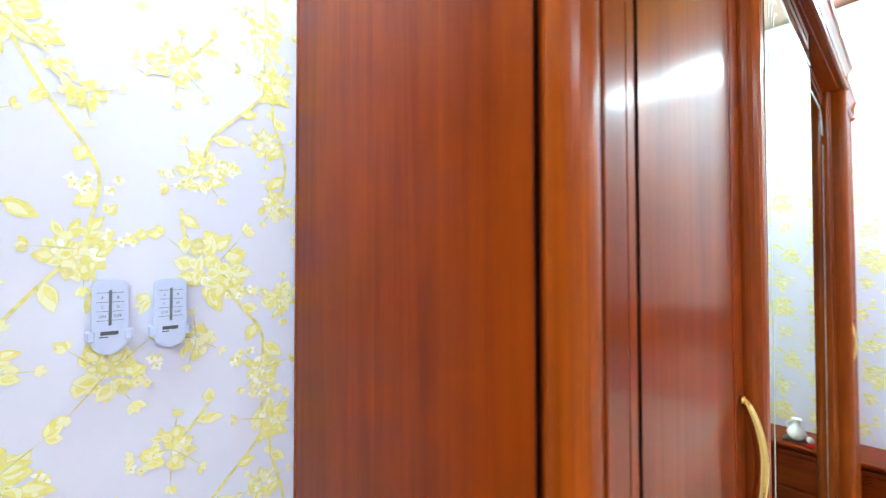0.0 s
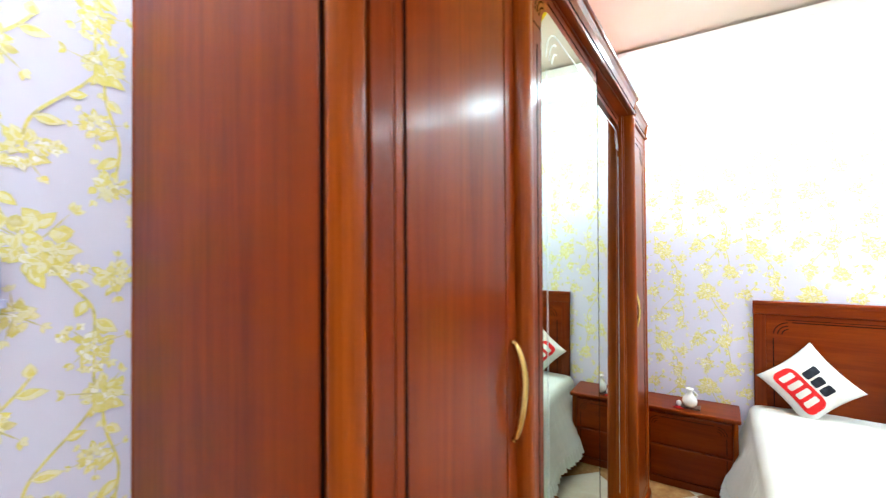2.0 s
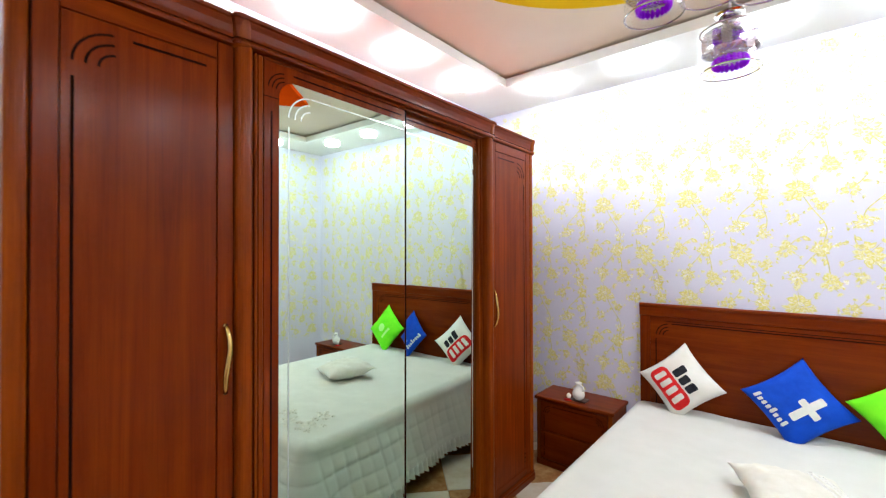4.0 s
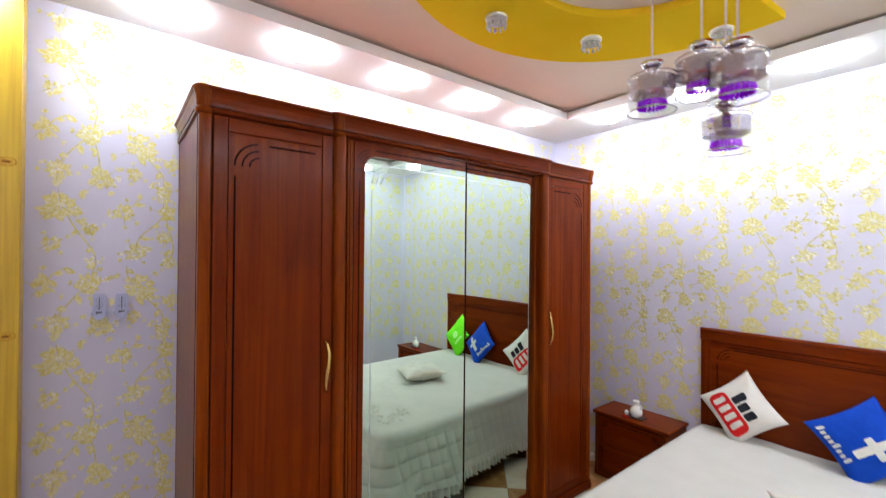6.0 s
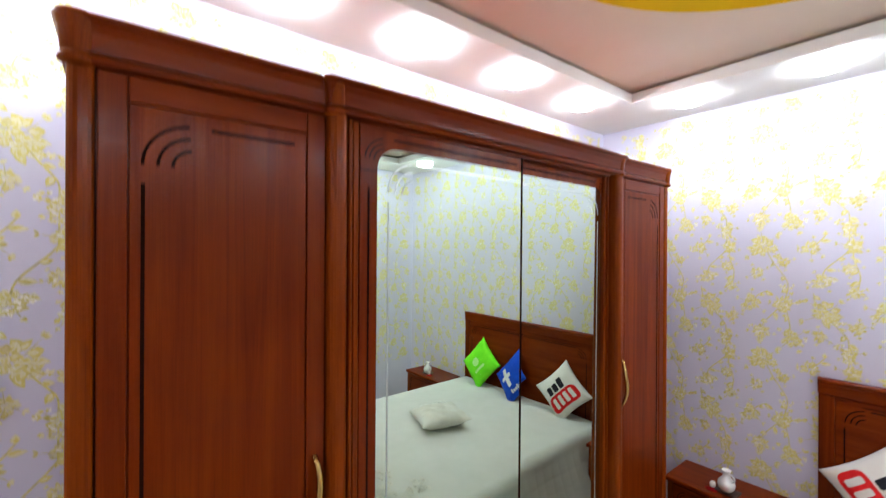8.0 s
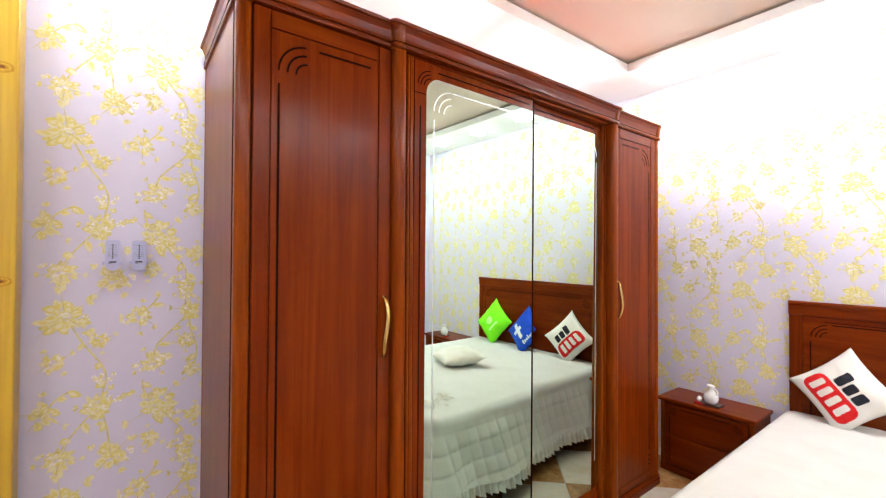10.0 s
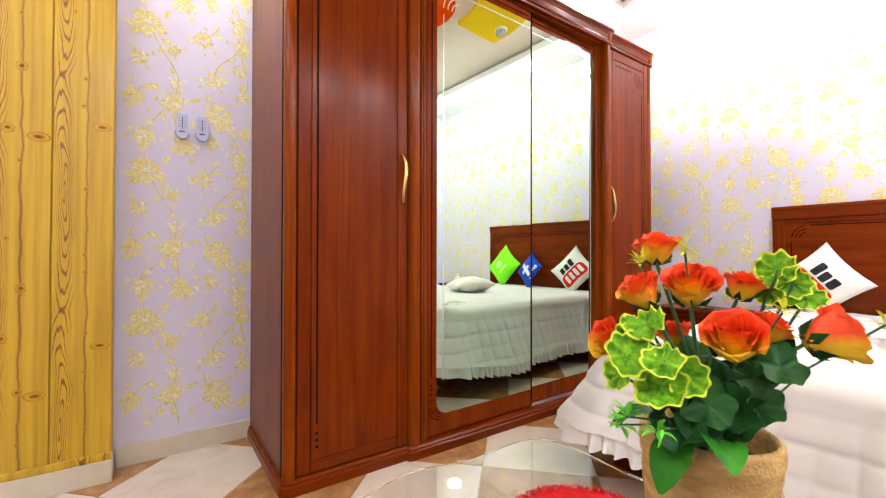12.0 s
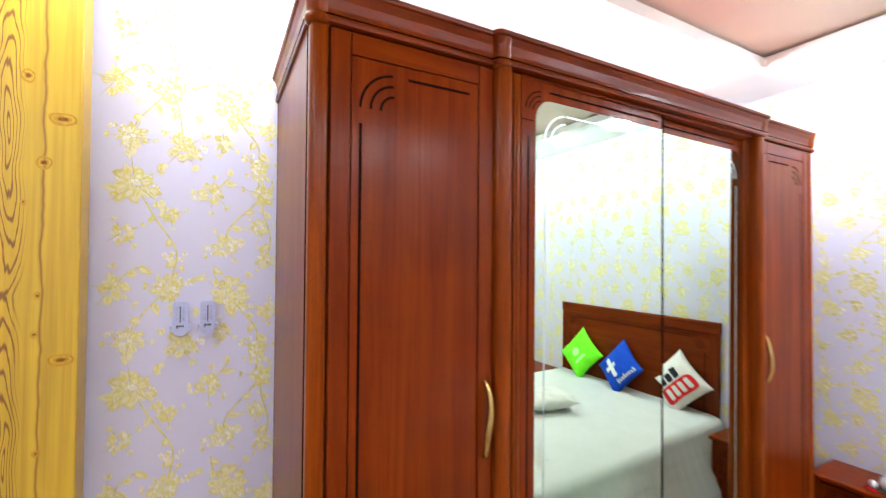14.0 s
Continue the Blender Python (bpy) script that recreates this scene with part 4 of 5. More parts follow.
for v0, u0, u1 in ((0.50, -0.72, 0.60), (0.38, -0.66, 0.48), (0.60, -0.5, 0.66)):
    low, high = [], []
    for k in range(91):
        t = k / 90
        u, v = u0 + (u1 - u0) * t, v0 + 0.10 * math.sin(t * 4 + v0 * 9)
        wv = 0.022 * math.sin(k * 1.25) + 0.02 * noise.noise((k * 0.4, v0, 0))
        for row, dv, dz in ((low, 0.0, 0.0005), (high, 0.055 + wv, 0.006)):
            x, y = pillow_xy(u, v + dv, 0.375)
            row.append(bm.verts.new((x, y, pillow_z(u, v + dv, 0.066) + 0.006 + dz)))
    for k in range(90):
        bm.faces.new((low[k], low[k + 1], high[k + 1], high[k]))
e = new("embroidery", mesh_of(bm, "embroidery", M_LACE))
e.parent = flat
tagged(e, kind="stuff")


# ---- nightstands and the things on them ----
def nightstand(x0, x1, y0):
    ns = thing("nightstand", ((x0 + x1) / 2, (y0 + NORTH) / 2, 0), "cherry nightstand with two drawers beside the bed", "nightstand", "nightstands beside the bed")
    y1 = NORTH - 0.016
    part("body", box(B(), (x0 + 0.008, y0 + 0.022, 0.045), (x1 - 0.008, y1, 0.462), 0.003, 1), M_CHERRY, ns)
    part("plinth", box(B(), (x0 + 0.002, y0 + 0.012, 0.0), (x1 - 0.002, y1, 0.044), 0.004, 2), M_CHERRY_X, ns)
    part("top", box(B(), (x0 - 0.006, y0 - 0.006, 0.463), (x1 + 0.006, y1, 0.488), 0.007, 3), M_CHERRY_X, ns)
    for xx in (x0 + 0.008, x1 - 0.034):
        part("corner_post", box(B(), (xx, y0 + 0.004, 0.045), (xx + 0.026, y0 + 0.03, 0.462), 0.009, 3, "z"), M_POST, ns)
    for z0, z1 in ((0.056, 0.246), (0.258, 0.452)):
        dr = part("drawer", box(B(), (x0 + 0.038, y0 + 0.006, z0), (x1 - 0.038, y0 + 0.024, z1), 0.004, 2), M_CHERRY_X, ns, "drawer front with routed lines")
        bm = B()
        yy = y0 + 0.0052
        for s, ox in ((1, x0 + 0.038), (-1, x1 - 0.038)):
            if z0 > 0.2:
                for r in (0.05, 0.036, 0.022):
                    stroke(bm, arc_pts((ox + s * 0.075, z1 - 0.075), r, 178 if s > 0 else 2, 95 if s > 0 else 85, 8), 0.004, "y", yy, yy + 0.001)
                stroke(bm, [(ox + s * 0.028, z1 - 0.09), (ox + s * 0.028, z0 + 0.01)], 0.004, "y", yy, yy + 0.001)
            else:
                stroke(bm, [(ox + s * 0.028, z1 - 0.01), (ox + s * 0.028, z0 + 0.085)], 0.004, "y", yy, yy + 0.001)
                for z in (0.06, 0.045, 0.03):
                    prism(bm, arc_pts((ox + s * 0.028, z0 + z), 0.0045, 0, 330, 11), "y", yy, yy + 0.001)
        if z0 > 0.2:
            stroke(bm, [(x0 + 0.13, z1 - 0.024), (x1 - 0.13, z1 - 0.024)], 0.004, "y", yy, yy + 0.001)
        pieces("routed_line", bm, M_GROOVE, dr)
    return ns


ns1 = nightstand(0.535, 1.078, 3.165)
ns2 = copy_thing(ns1, pose(3.035, ns1.location.y, 0))


def vase(x, y, z):
    v = thing("vase", (x, y, z), "small white ceramic jug on a dark tray with red cloth", "vase", "jugs on the nightstands")
    part("tray", box(B(), (x - 0.045, y - 0.03, z), (x + 0.052, y + 0.04, z + 0.010), 0.004, 2), M_TRAY, v, "dark wooden tray")
    bm = lathe(B(), [(0.0, 0.010), (0.022, 0.010), (0.034, 0.024), (0.038, 0.042), (0.033, 0.060), (0.020, 0.074), (0.014, 0.086), (0.014, 0.096), (0.021, 0.108), (0.019, 0.109), (0.012, 0.097), (0.0, 0.094)], (x, y, z), 24)
    part("jug", bm, M_CERAMIC, v, smooth=True)
    hp = [(x + 0.014 + 0.024 * math.sin(math.pi * k / 8), y - 0.01, z + 0.100 - 0.046 * k / 8) for k in range(9)]
    part("handle", tube(B(), hp, 0.004, 8), M_CERAMIC, v, smooth=True)
    part("egg", ball(B(), (x - 0.052, y - 0.022, z + 0.0262), 0.014, 14, 10, 1.15), M_CERAMIC, v, "small white ball", True)
    cl = B()
    n = 14
    ring = [cl.verts.new((x - 0.055 + (0.028 + 0.005 * math.sin(k * 2.1)) * math.cos(k * math.tau / n), y - 0.024 + 0.024 * math.sin(k * math.tau / n), z + 0.002)) for k in range(n)]
    c0 = cl.verts.new((x - 0.055, y - 0.024, z + 0.012))
    for k in range(n):
        cl.faces.new((ring[k], ring[(k + 1) % n], c0))
    cl.faces.new(ring[::-1])
    part("cloth", cl, M_REDCLOTH, v, "red cloth scrap", True)
    v.scale = (1.12, 1.12, 1.15)
    return v


v1 = vase(0.822, 3.245, 0.488)
copy_thing(v1, pose(3.045, 3.25, 0.488))


# ---- remote controls on the wall ----
def letters(txt, size, y, z, x, mt, parent):
    cu = bpy.data.curves.new("letters", "FONT")
    cu.body, cu.size, cu.align_x, cu.align_y = txt, size, "CENTER", "CENTER"
    ob = bpy.data.objects.new("letters", cu)
    scene.collection.objects.link(ob)
    me = bpy.data.meshes.new_from_object(ob.evaluated_get(bpy.context.evaluated_depsgraph_get()))
    bpy.data.objects.remove(ob)
    me.transform(Matrix.Translation((x, y, z)) @ Euler((math.pi / 2, 0, math.pi / 2)).to_matrix().to_4x4())
    me.transform(Matrix.Translation(-root_of(parent)))
    me.materials.clear()
    me.materials.append(mt)
    o = new("letters", me)
    o.parent = parent
    return o


def remote(y, z, tilt):
    """A flat remote in a wall bracket; y and z are its middle."""
    x = west(y)
    r = thing("remote_control", (x, y, z), "white remote control held in a bracket on the wall", "remote control", "remotes on the wall")
    h, w = 0.110, 0.043
    pts = [p for sy, sz, a0, cr in ((1, 1, 0, 0.010), (-1, 1, 90, 0.010), (-1, -1, 180, 0.0205), (1, -1, 270, 0.0205)) for p in arc_pts((y + sy * (w / 2 - cr), z + sz * (h / 2 - cr)), cr, a0, a0 + 90, 7)]
    sq = [(y + (p[0] - y), p[1]) for p in pts]
    bm = B()
    for k, (q, x0, x1) in enumerate(((1.0, 0.006, 0.017), (0.95, 0.017, 0.020))):
        prism(bm, [(y + (a - y) * q, z + (b - z) * q) for a, b in sq], "x", x + x0, x + x1)
    part("body", bm, M_PLASTIC, r)
    bm = B()
    box(bm, (x, y - 0.018, z - 0.04), (x + 0.0055, y + 0.018, z + 0.01))
    for s in (-1, 1):
        box(bm, (x, y + s * 0.0250 - 0.0032, z - 0.034), (x + 0.021, y + s * 0.0250 + 0.0032, z - 0.020), 0.0015, 2)
        box(bm, (x + 0.0205, y + s * 0.0215 - 0.004, z - 0.034), (x + 0.0225, y + s * 0.0215 + 0.004, z - 0.020), 0.0008, 1)
    part("bracket", bm, M_PLASTIC, r)
    f = x + 0.0201
    part("slot", box(B(), (f, y - 0.0018, z - 0.012), (f + 0.0006, y + 0.0018, z + 0.040), 0.0003, 1), M_GREY, r)
    bm = B()
    for zz in (0.036, 0.022, 0.0085, -0.005):
        for s in (-1, 1):
            box(bm, (f, y + s * 0.009 - 0.0068, z + zz), (f + 0.0004, y + s * 0.009 + 0.0068, z + zz + 0.0007))
    pieces("key_line", bm, M_GREY, r)
    for txt, dy, dz in (("A", -0.009, 0.029), ("B", 0.009, 0.029), ("C", -0.009, 0.015), ("D", 0.009, 0.015), ("ON", -0.009, 0.0015), ("OFF", 0.009, 0.0015)):
        letters(txt, 0.0055, y + dy, z + dz, f + 0.0005, M_INK, r)
    bm = box(B(), (f, y - 0.011, z - 0.026), (f + 0.0005, y + 0.010, z - 0.0205))
    box(bm, (f, y - 0.012, z - 0.0295), (f + 0.0005, y - 0.002, z - 0.0280))
    pieces("print_bar", bm, M_INK, r)
    r.rotation_euler = (0, 0, 0)
    return r


remote(0.254, 1.422, 0)
remote(0.330, 1.422, 0)


# ---- crystal lamps on the yellow panel ----
def crystal_lamp():
    l = thing("crystal_lamp", (0, 0, 0), "small round chrome ceiling lamp with hanging crystal drops", "ceiling lamp", "crystal lamps on the ceiling")
    part("base", lathe(B(), [(0.0, 0.0), (0.048, 0.0), (0.050, -0.004), (0.048, -0.012), (0.036, -0.016), (0.0, -0.016)], (0, 0, 0), 28), M_ALU, l, smooth=False)
    part("dish", lathe(B(), [(0.0, -0.017), (0.042, -0.017), (0.044, -0.024), (0.030, -0.030), (0.0, -0.032)], (0, 0, 0), 24), M_CRYSTAL, l, "cut crystal dish")
    for k in range(10):
        a = k * math.tau / 10
        part("drop", ball(B(), (0.040 * math.cos(a), 0.040 * math.sin(a), -0.040), 0.0075, 8, 6, 1.7), M_CRYSTAL, l)
    return l


c1 = crystal_lamp()
c1.location = (1.00, 1.635, 2.716)
for x, y in ((1.155, 2.135), (1.585, 2.53), (1.18, 1.12), (1.63, 0.93)):
    copy_thing(c1, pose(x, y, 2.716))


# ---- chandelier ----
chand = thing("chandelier", (1.83, 1.66, 2.722), "chrome chandelier of hanging glass shades with purple crystal rings", "chandelier")
part("canopy", lathe(B(), [(0.0, 0.0), (0.15, 0.0), (0.155, -0.006), (0.15, -0.022), (0.10, -0.028), (0.0, -0.03)], (1.83, 1.66, 2.722), 40), M_CHROME, chand)
for x, y, z in ((1.699, 1.611, 2.254), (1.816, 1.670, 2.288), (1.928, 1.600, 2.226), (1.840, 1.790, 2.132)):
    part("cord", tube(B(), [(x, y, 2.695), (x, y, z - 0.005)], 0.0026, 8), M_CORD, chand)
    pend = part("pendant", lathe(B(), [(0.0, 0.0), (0.034, 0.0), (0.023, -0.014), (0.009, -0.028), (0.014, -0.038), (0.020, -0.046), (0.0, -0.047)], (x, y, z), 24), M_CHROME, chand, "chrome cone above a glass shade", True)
    part("plate", lathe(B(), [(0.0, -0.0475), (0.030, -0.0475), (0.030, -0.053), (0.0, -0.053)], (x, y, z), 24), M_CHROME, pend)
    part("shade", lathe(B(), [(0.069, -0.045), (0.069, -0.150), (0.067, -0.150), (0.067, -0.045), (0.069, -0.045)], (x, y, z), 40, False), M_GLASS, pend, "clear glass cylinder", True)
    part("upper_band", lathe(B(), [(0.065, -0.052), (0.065, -0.098), (0.0635, -0.098), (0.0635, -0.052), (0.065, -0.052)], (x, y, z), 18, False), M_SMOKE, pend, "mirrored band of flat facets inside the glass")
    for zz in (-0.044, -0.151):
        ring = [(x + 0.068 * math.cos(k * math.tau / 40), y + 0.068 * math.sin(k * math.tau / 40), z + zz) for k in range(41)]
        part("rim", tube(B(), ring, 0.0022, 6), M_CHROME, pend, smooth=True)
    part("spoke", box(B(), (x - 0.063, y - 0.003, z - 0.060), (x + 0.063, y + 0.003, z - 0.056)), M_CHROME, pend)
    part("core", lathe(B(), [(0.0, -0.054), (0.034, -0.054), (0.036, -0.100), (0.042, -0.108), (0.038, -0.122), (0.0, -0.122)], (x, y, z), 24), M_CORE, pend, "mauve inner glass", True)
    bm = B()
    for k in range(20):
        a = k * math.tau / 20
        ball(bm, (x + 0.037 * math.cos(a), y + 0.037 * math.sin(a), z - 0.130), 0.0062, 6, 6, 2.0)
    pieces("crystal_drop", bm, M_PURPLE, pend, "purple crystal drop")


# ---- glass table, flowers, red plush ----
TZ = 0.43
table = thing("coffee_table", (1.95, 0.45, 0), "low coffee table with a clear wavy-edged glass top", "table")
loop = []
for k in range(120):
    a = k * math.tau / 120
    c, s = math.cos(a), math.sin(a)
    rx, ry = 0.525, 0.50
    q = (abs(c) ** 7 + abs(s) ** 7) ** (-1 / 7)
    wv = 1 + 0.028 * math.cos(12 * (a - math.radians(135)))
    loop.append((1.97 + rx * c * q * wv, 0.44 + ry * s * q * wv))
part("glass_top", prism(B(), loop, "z", TZ - 0.008, TZ), M_TABLE, table, "clear glass with a wavy edge").visible_shadow = False
part("pedestal", lathe(B(), [(0.0, 0.0), (0.20, 0.0), (0.20, 0.02), (0.06, 0.05), (0.045, 0.2), (0.06, 0.36), (0.16, 0.415), (0.16, TZ - 0.0085), (0.0, TZ - 0.0085)], (2.05, 0.42, 0), 32), M_CHERRY, table, smooth=False)

PX, PY = 1.921, 0.698
pot = thing("flower_pot", (PX, PY, TZ), "burlap-covered pot of silk roses standing on the glass table", "flower pot")
bm = B()
lathe(bm, [(0.0, 0.0), (0.054, 0.0), (0.061, 0.03), (0.066, 0.10), (0.069, 0.17), (0.071, 0.195), (0.074, 0.205), (0.073, 0.220), (0.067, 0.224), (0.064, 0.215), (0.062, 0.190), (0.0, 0.190)], (PX, PY, TZ), 40)
for vtx in bm.verts:
    d = 1 + 0.018 * noise.noise((vtx.co.x * 30, vtx.co.y * 30, vtx.co.z * 30))
    vtx.co.x, vtx.co.y = PX + (vtx.co.x - PX) * d, PY + (vtx.co.y - PY) * d
part("vessel", bm, M_BURLAP, pot, "wrapped burlap pot", True)
bm = B()
rnd = random.Random(31)
for k in range(420):
    a, h = rnd.uniform(0, math.tau), rnd.uniform(0.01, 0.20)
    da, dh = rnd.uniform(0.10, 0.5), rnd.uniform(-0.018, 0.018)
    ps = []
    for j in range(5):
        t = j / 4
        rr = 0.0555 + 0.0165 * (max(0.0, h + dh * t) / 0.2) ** 0.7 - 0.0008 + 0.0016 * math.sin(math.pi * t)
        ps.append((PX + rr * math.cos(a + da * t), PY + rr * math.sin(a + da * t), TZ + h + dh * t))
    tube(bm, ps, 0.0005, 3)
tagged(part("fibre", bm, M_BURLAP, pot, "loose burlap fibres"), kind="stuff")
part("soil", lathe(B(), [(0.0, 0.1905), (0.061, 0.1905), (0.04, 0.200), (0.0, 0.204)], (PX, PY, TZ), 24), M_SOIL, pot)


def rose(c, r, tilt, rnd):
    """A rose head of overlapping curved petals with a green cup."""
    bm = B()
    turn = Vector(tilt).to_track_quat("Z", "Y").to_matrix() @ Matrix.Rotation(rnd.uniform(0, 6), 3, "Z")
    c = Vector(c)
    r *= 0.87
    for layer, (n, rad, hgt, open_) in enumerate(((3, 0.28, 1.20, 0.0), (4, 0.46, 1.15, 0.03), (5, 0.64, 1.06, 0.10), (5, 0.80, 0.94, 0.20))):
        for k in range(n):
            a0 = (k + 0.37 * layer) * math.tau / n
            half = math.tau / n * 0.72
            g = []
            for j in range(6):
                t = j / 5
                row = []
                for i in range(7):
                    s = -1 + i / 3
                    a = a0 + half * s
                    rr = r * rad * (0.42 + 0.58 * math.sin(math.pi * 0.5 * min(1, t * 1.25))) + r * open_ * t ** 3
                    edge = 1 - 0.20 * s * s * t + 0.13 * t * noise.noise((a * 5, t * 3, layer + c.x * 40))
                    rr += r * 0.24 * t * t * noise.noise((a * 5, 7.0, layer * 3 + c.y * 60))
                    z = r * (-0.75 + 1.45 * t * hgt * edge)
                    if t > 0.85:
                        rr += r * (0.05 + 0.35 * open_)
                        z -= r * 0.06
                    row.append(bm.verts.new(c + turn @ Vector((rr * math.cos(a), rr * math.sin(a), z))))
                g.append(row)
            for p, q in zip(g, g[1:]):
                for i in range(6):
                    bm.faces.new((p[i], p[i + 1], q[i + 1], q[i]))
    head = part("rose", bm, M_PETAL, pot, "orange red silk rose with yellow petal bases", True)
    bm = B()
    for k in range(6):
        a = k * math.tau / 6
        base, tip = Vector((0.15 * r * math.cos(a), 0.15 * r * math.sin(a), -0.85 * r)), Vector((0.85 * r * math.cos(a), 0.85 * r * math.sin(a), -0.25 * r))
        side = Vector((-math.sin(a), math.cos(a), 0)) * r * 0.22
        mid = (base + tip) / 2 + Vector((0.12 * r * math.cos(a), 0.12 * r * math.sin(a), -0.12 * r))
        vs = [bm.verts.new(c + turn @ p) for p in (base, mid + side, tip, mid - side)]
        bm.faces.new(vs)
    part("sepal", bm, M_LEAF_D, head, smooth=True)
    return c + turn @ Vector((0, 0, -0.85 * r))


def leaf_disc(bm_in, bm_rim, c, r, nrm, rnd, scallop=9, amp=0.07):
    """A round scalloped leaf, cupped and wavy, with a rim of its own."""
    z = Vector(nrm).normalized()
    x = z.cross(Vector((0.2, 0.1, 1))).normalized()
    y = z.cross(x)
    n = 54
    ph = rnd.uniform(0, 6)
    rings = []
    r *= 0.86
    for q in (0.0, 0.35, 0.66, 0.89, 1.0):
        row = []
        for k in range(n):
            a = k * math.tau / n
            rr = r * q * (1 + amp * math.sin(scallop * a + ph) * q + 0.22 * noise.noise((math.cos(a) * 1.6 + ph, math.sin(a) * 1.6, ph)))
            h = r * (0.30 * q ** 3 * noise.noise((math.cos(a) * 2.5, math.sin(a) * 2.5, ph)) + 0.22 * q * q + 0.16 * q * q * math.sin(scallop * a + ph + 1.0) + 0.16 * q * math.sin(2 * a + ph))
            row.append(Vector(c) + x * rr * math.cos(a) + y * rr * math.sin(a) + z * h)
        rings.append(row)
    for bmx, seq in ((bm_in, rings[:4]), (bm_rim, rings[3:])):
        vs = [[bmx.verts.new(p) for p in row] for row in seq]
        for a, b in zip(vs, vs[1:]):
            for k in range(n):
                bmx.faces.new((a[k], a[(k + 1) % n], b[(k + 1) % n], b[k]))


def leaf_blade(bm, base, tip, width, rnd, curl=0.15):
    """A pointed leaf folded a little along its rib."""
    base, tip = Vector(base), Vector(tip)
    d = tip - base
    s = d.cross(Vector((0.1, 0.2, 1))).normalized()
    up = s.cross(d).normalized()
    rows = []
    for j in range(9):
        t = j / 8
        w = width * math.sin(math.pi * min(1, t * 0.92 + 0.06)) ** 0.8
        p = base + d * t + up * d.length * curl * math.sin(math.pi * t)
        rows.append([bm.verts.new(p + s * w * k + up * abs(k) * w * 0.3) for k in (-1, -0.5, 0, 0.5, 1)])
    for a, b in zip(rows, rows[1:]):
        for i in range(4):
            bm.faces.new((a[i], a[i + 1], b[i + 1], b[i]))


rnd = random.Random(12)
eye_side = Vector((0.22, -0.55, 0.15))
stems = []
for c, r, tl in (((1.866, 0.690, 0.868), 0.028, (0.05, -0.2, 1)), ((1.910, 0.684, 0.822), 0.033, (0.2, -0.45, 0.9)), ((1.876, 0.635, 0.816), 0.028, (-0.35, -0.45, 0.8)), ((1.934, 0.770, 0.820), 0.025, (0.3, 0.15, 0.9)),
                 ((1.960, 0.670, 0.768), 0.035, (0.2, -0.6, 0.9)), ((1.964, 0.762, 0.771), 0.025, (0.5, 0.2, 0.7)), ((2.020, 0.756, 0.772), 0.034, (0.62, 0.5, 0.3)), ((1.854, 0.606, 0.758), 0.026, (-0.35, -0.85, 0.4)), ((1.879, 0.710, 0.757), 0.023, (-0.2, -0.2, 0.9))):
    stems.append(rose(c, r, tl, rnd))
for c in stems:
    b0 = Vector((PX + rnd.uniform(-0.03, 0.03), PY + rnd.uniform(-0.03, 0.03), TZ + 0.19))
    mid = (b0 + c) / 2 + Vector((rnd.uniform(-0.012, 0.012), rnd.uniform(-0.012, 0.012), 0.02))
    part("stem", tube(B(), [b0, b0.lerp(mid, 0.5), mid, mid.lerp(c, 0.6), c], 0.0022, 6), M_STEM, pot)
for c, r in (((1.901, 0.602, 0.785), 0.026), ((1.895, 0.577, 0.753), 0.029), ((1.920, 0.595, 0.722), 0.032), ((1.963, 0.795, 0.842), 0.028), ((1.990, 0.800, 0.809), 0.025), ((1.908, 0.590, 0.745), 0.026), ((1.884, 0.600, 0.772), 0.022), ((1.928, 0.586, 0.752), 0.022), ((1.940, 0.610, 0.735), 0.024), ((1.880, 0.585, 0.728), 0.023), ((1.980, 0.790, 0.828), 0.022), ((1.955, 0.790, 0.815), 0.022)):
    a, b = B(), B()
    leaf_disc(a, b, c, r, eye_side + Vector((rnd.uniform(-0.3, 0.3), 0, rnd.uniform(-0.1, 0.5))), rnd)
    lf = part("leaf", a, M_LEAF_M, pot, "round green leaf with a yellow rim", True)
    part("leaf_rim", b, M_LEAF_Y, lf, smooth=True)
    cc = Vector(c)
    b0 = Vector((PX, PY, TZ + 0.19))
    part("stem", tube(B(), [b0, b0.lerp(cc, 0.5) + Vector((0, 0.01, 0.01)), cc], 0.0016, 6), M_STEM, pot)
for c, r in (((1.950, 0.691, 0.710), 0.034), ((1.914, 0.691, 0.740), 0.030), ((1.931, 0.615, 0.675), 0.030), ((1.965, 0.655, 0.690), 0.036), ((1.965, 0.765, 0.745), 0.028), ((1.930, 0.740, 0.720), 0.03), ((1.900, 0.660, 0.700), 0.032), ((1.972, 0.690, 0.728), 0.028), ((1.950, 0.630, 0.705), 0.030), ((1.958, 0.650, 0.688), 0.030), ((1.968, 0.705, 0.695), 0.030), ((1.915, 0.625, 0.700), 0.028), ((1.995, 0.690, 0.745), 0.026), ((1.945, 0.625, 0.684), 0.026), ((1.880, 0.650, 0.730), 0.028)):
    a, b = B(), B()
    leaf_disc(a, b, c, r, eye_side + Vector((rnd.uniform(-0.5, 0.5), 0, rnd.uniform(0, 0.9))), rnd, 5, 0.07)
    lf = part("leaf", a, M_LEAF_D, pot, "dark green rounded leaf", True)
    part("leaf_rim", b, M_LEAF_D, lf, smooth=True)
for base, tip, w in (((1.925, 0.640, 0.668), (1.922, 0.588, 0.612), 0.020), ((1.94, 0.645, 0.668), (1.985, 0.60, 0.655), 0.022), ((1.905, 0.65, 0.668), (1.87, 0.585, 0.67), 0.016)):
    bm = B()
    leaf_blade(bm, base, tip, w, rnd)
    part("leaf", bm, M_LEAF_B, pot, "drooping pointed leaf", True)
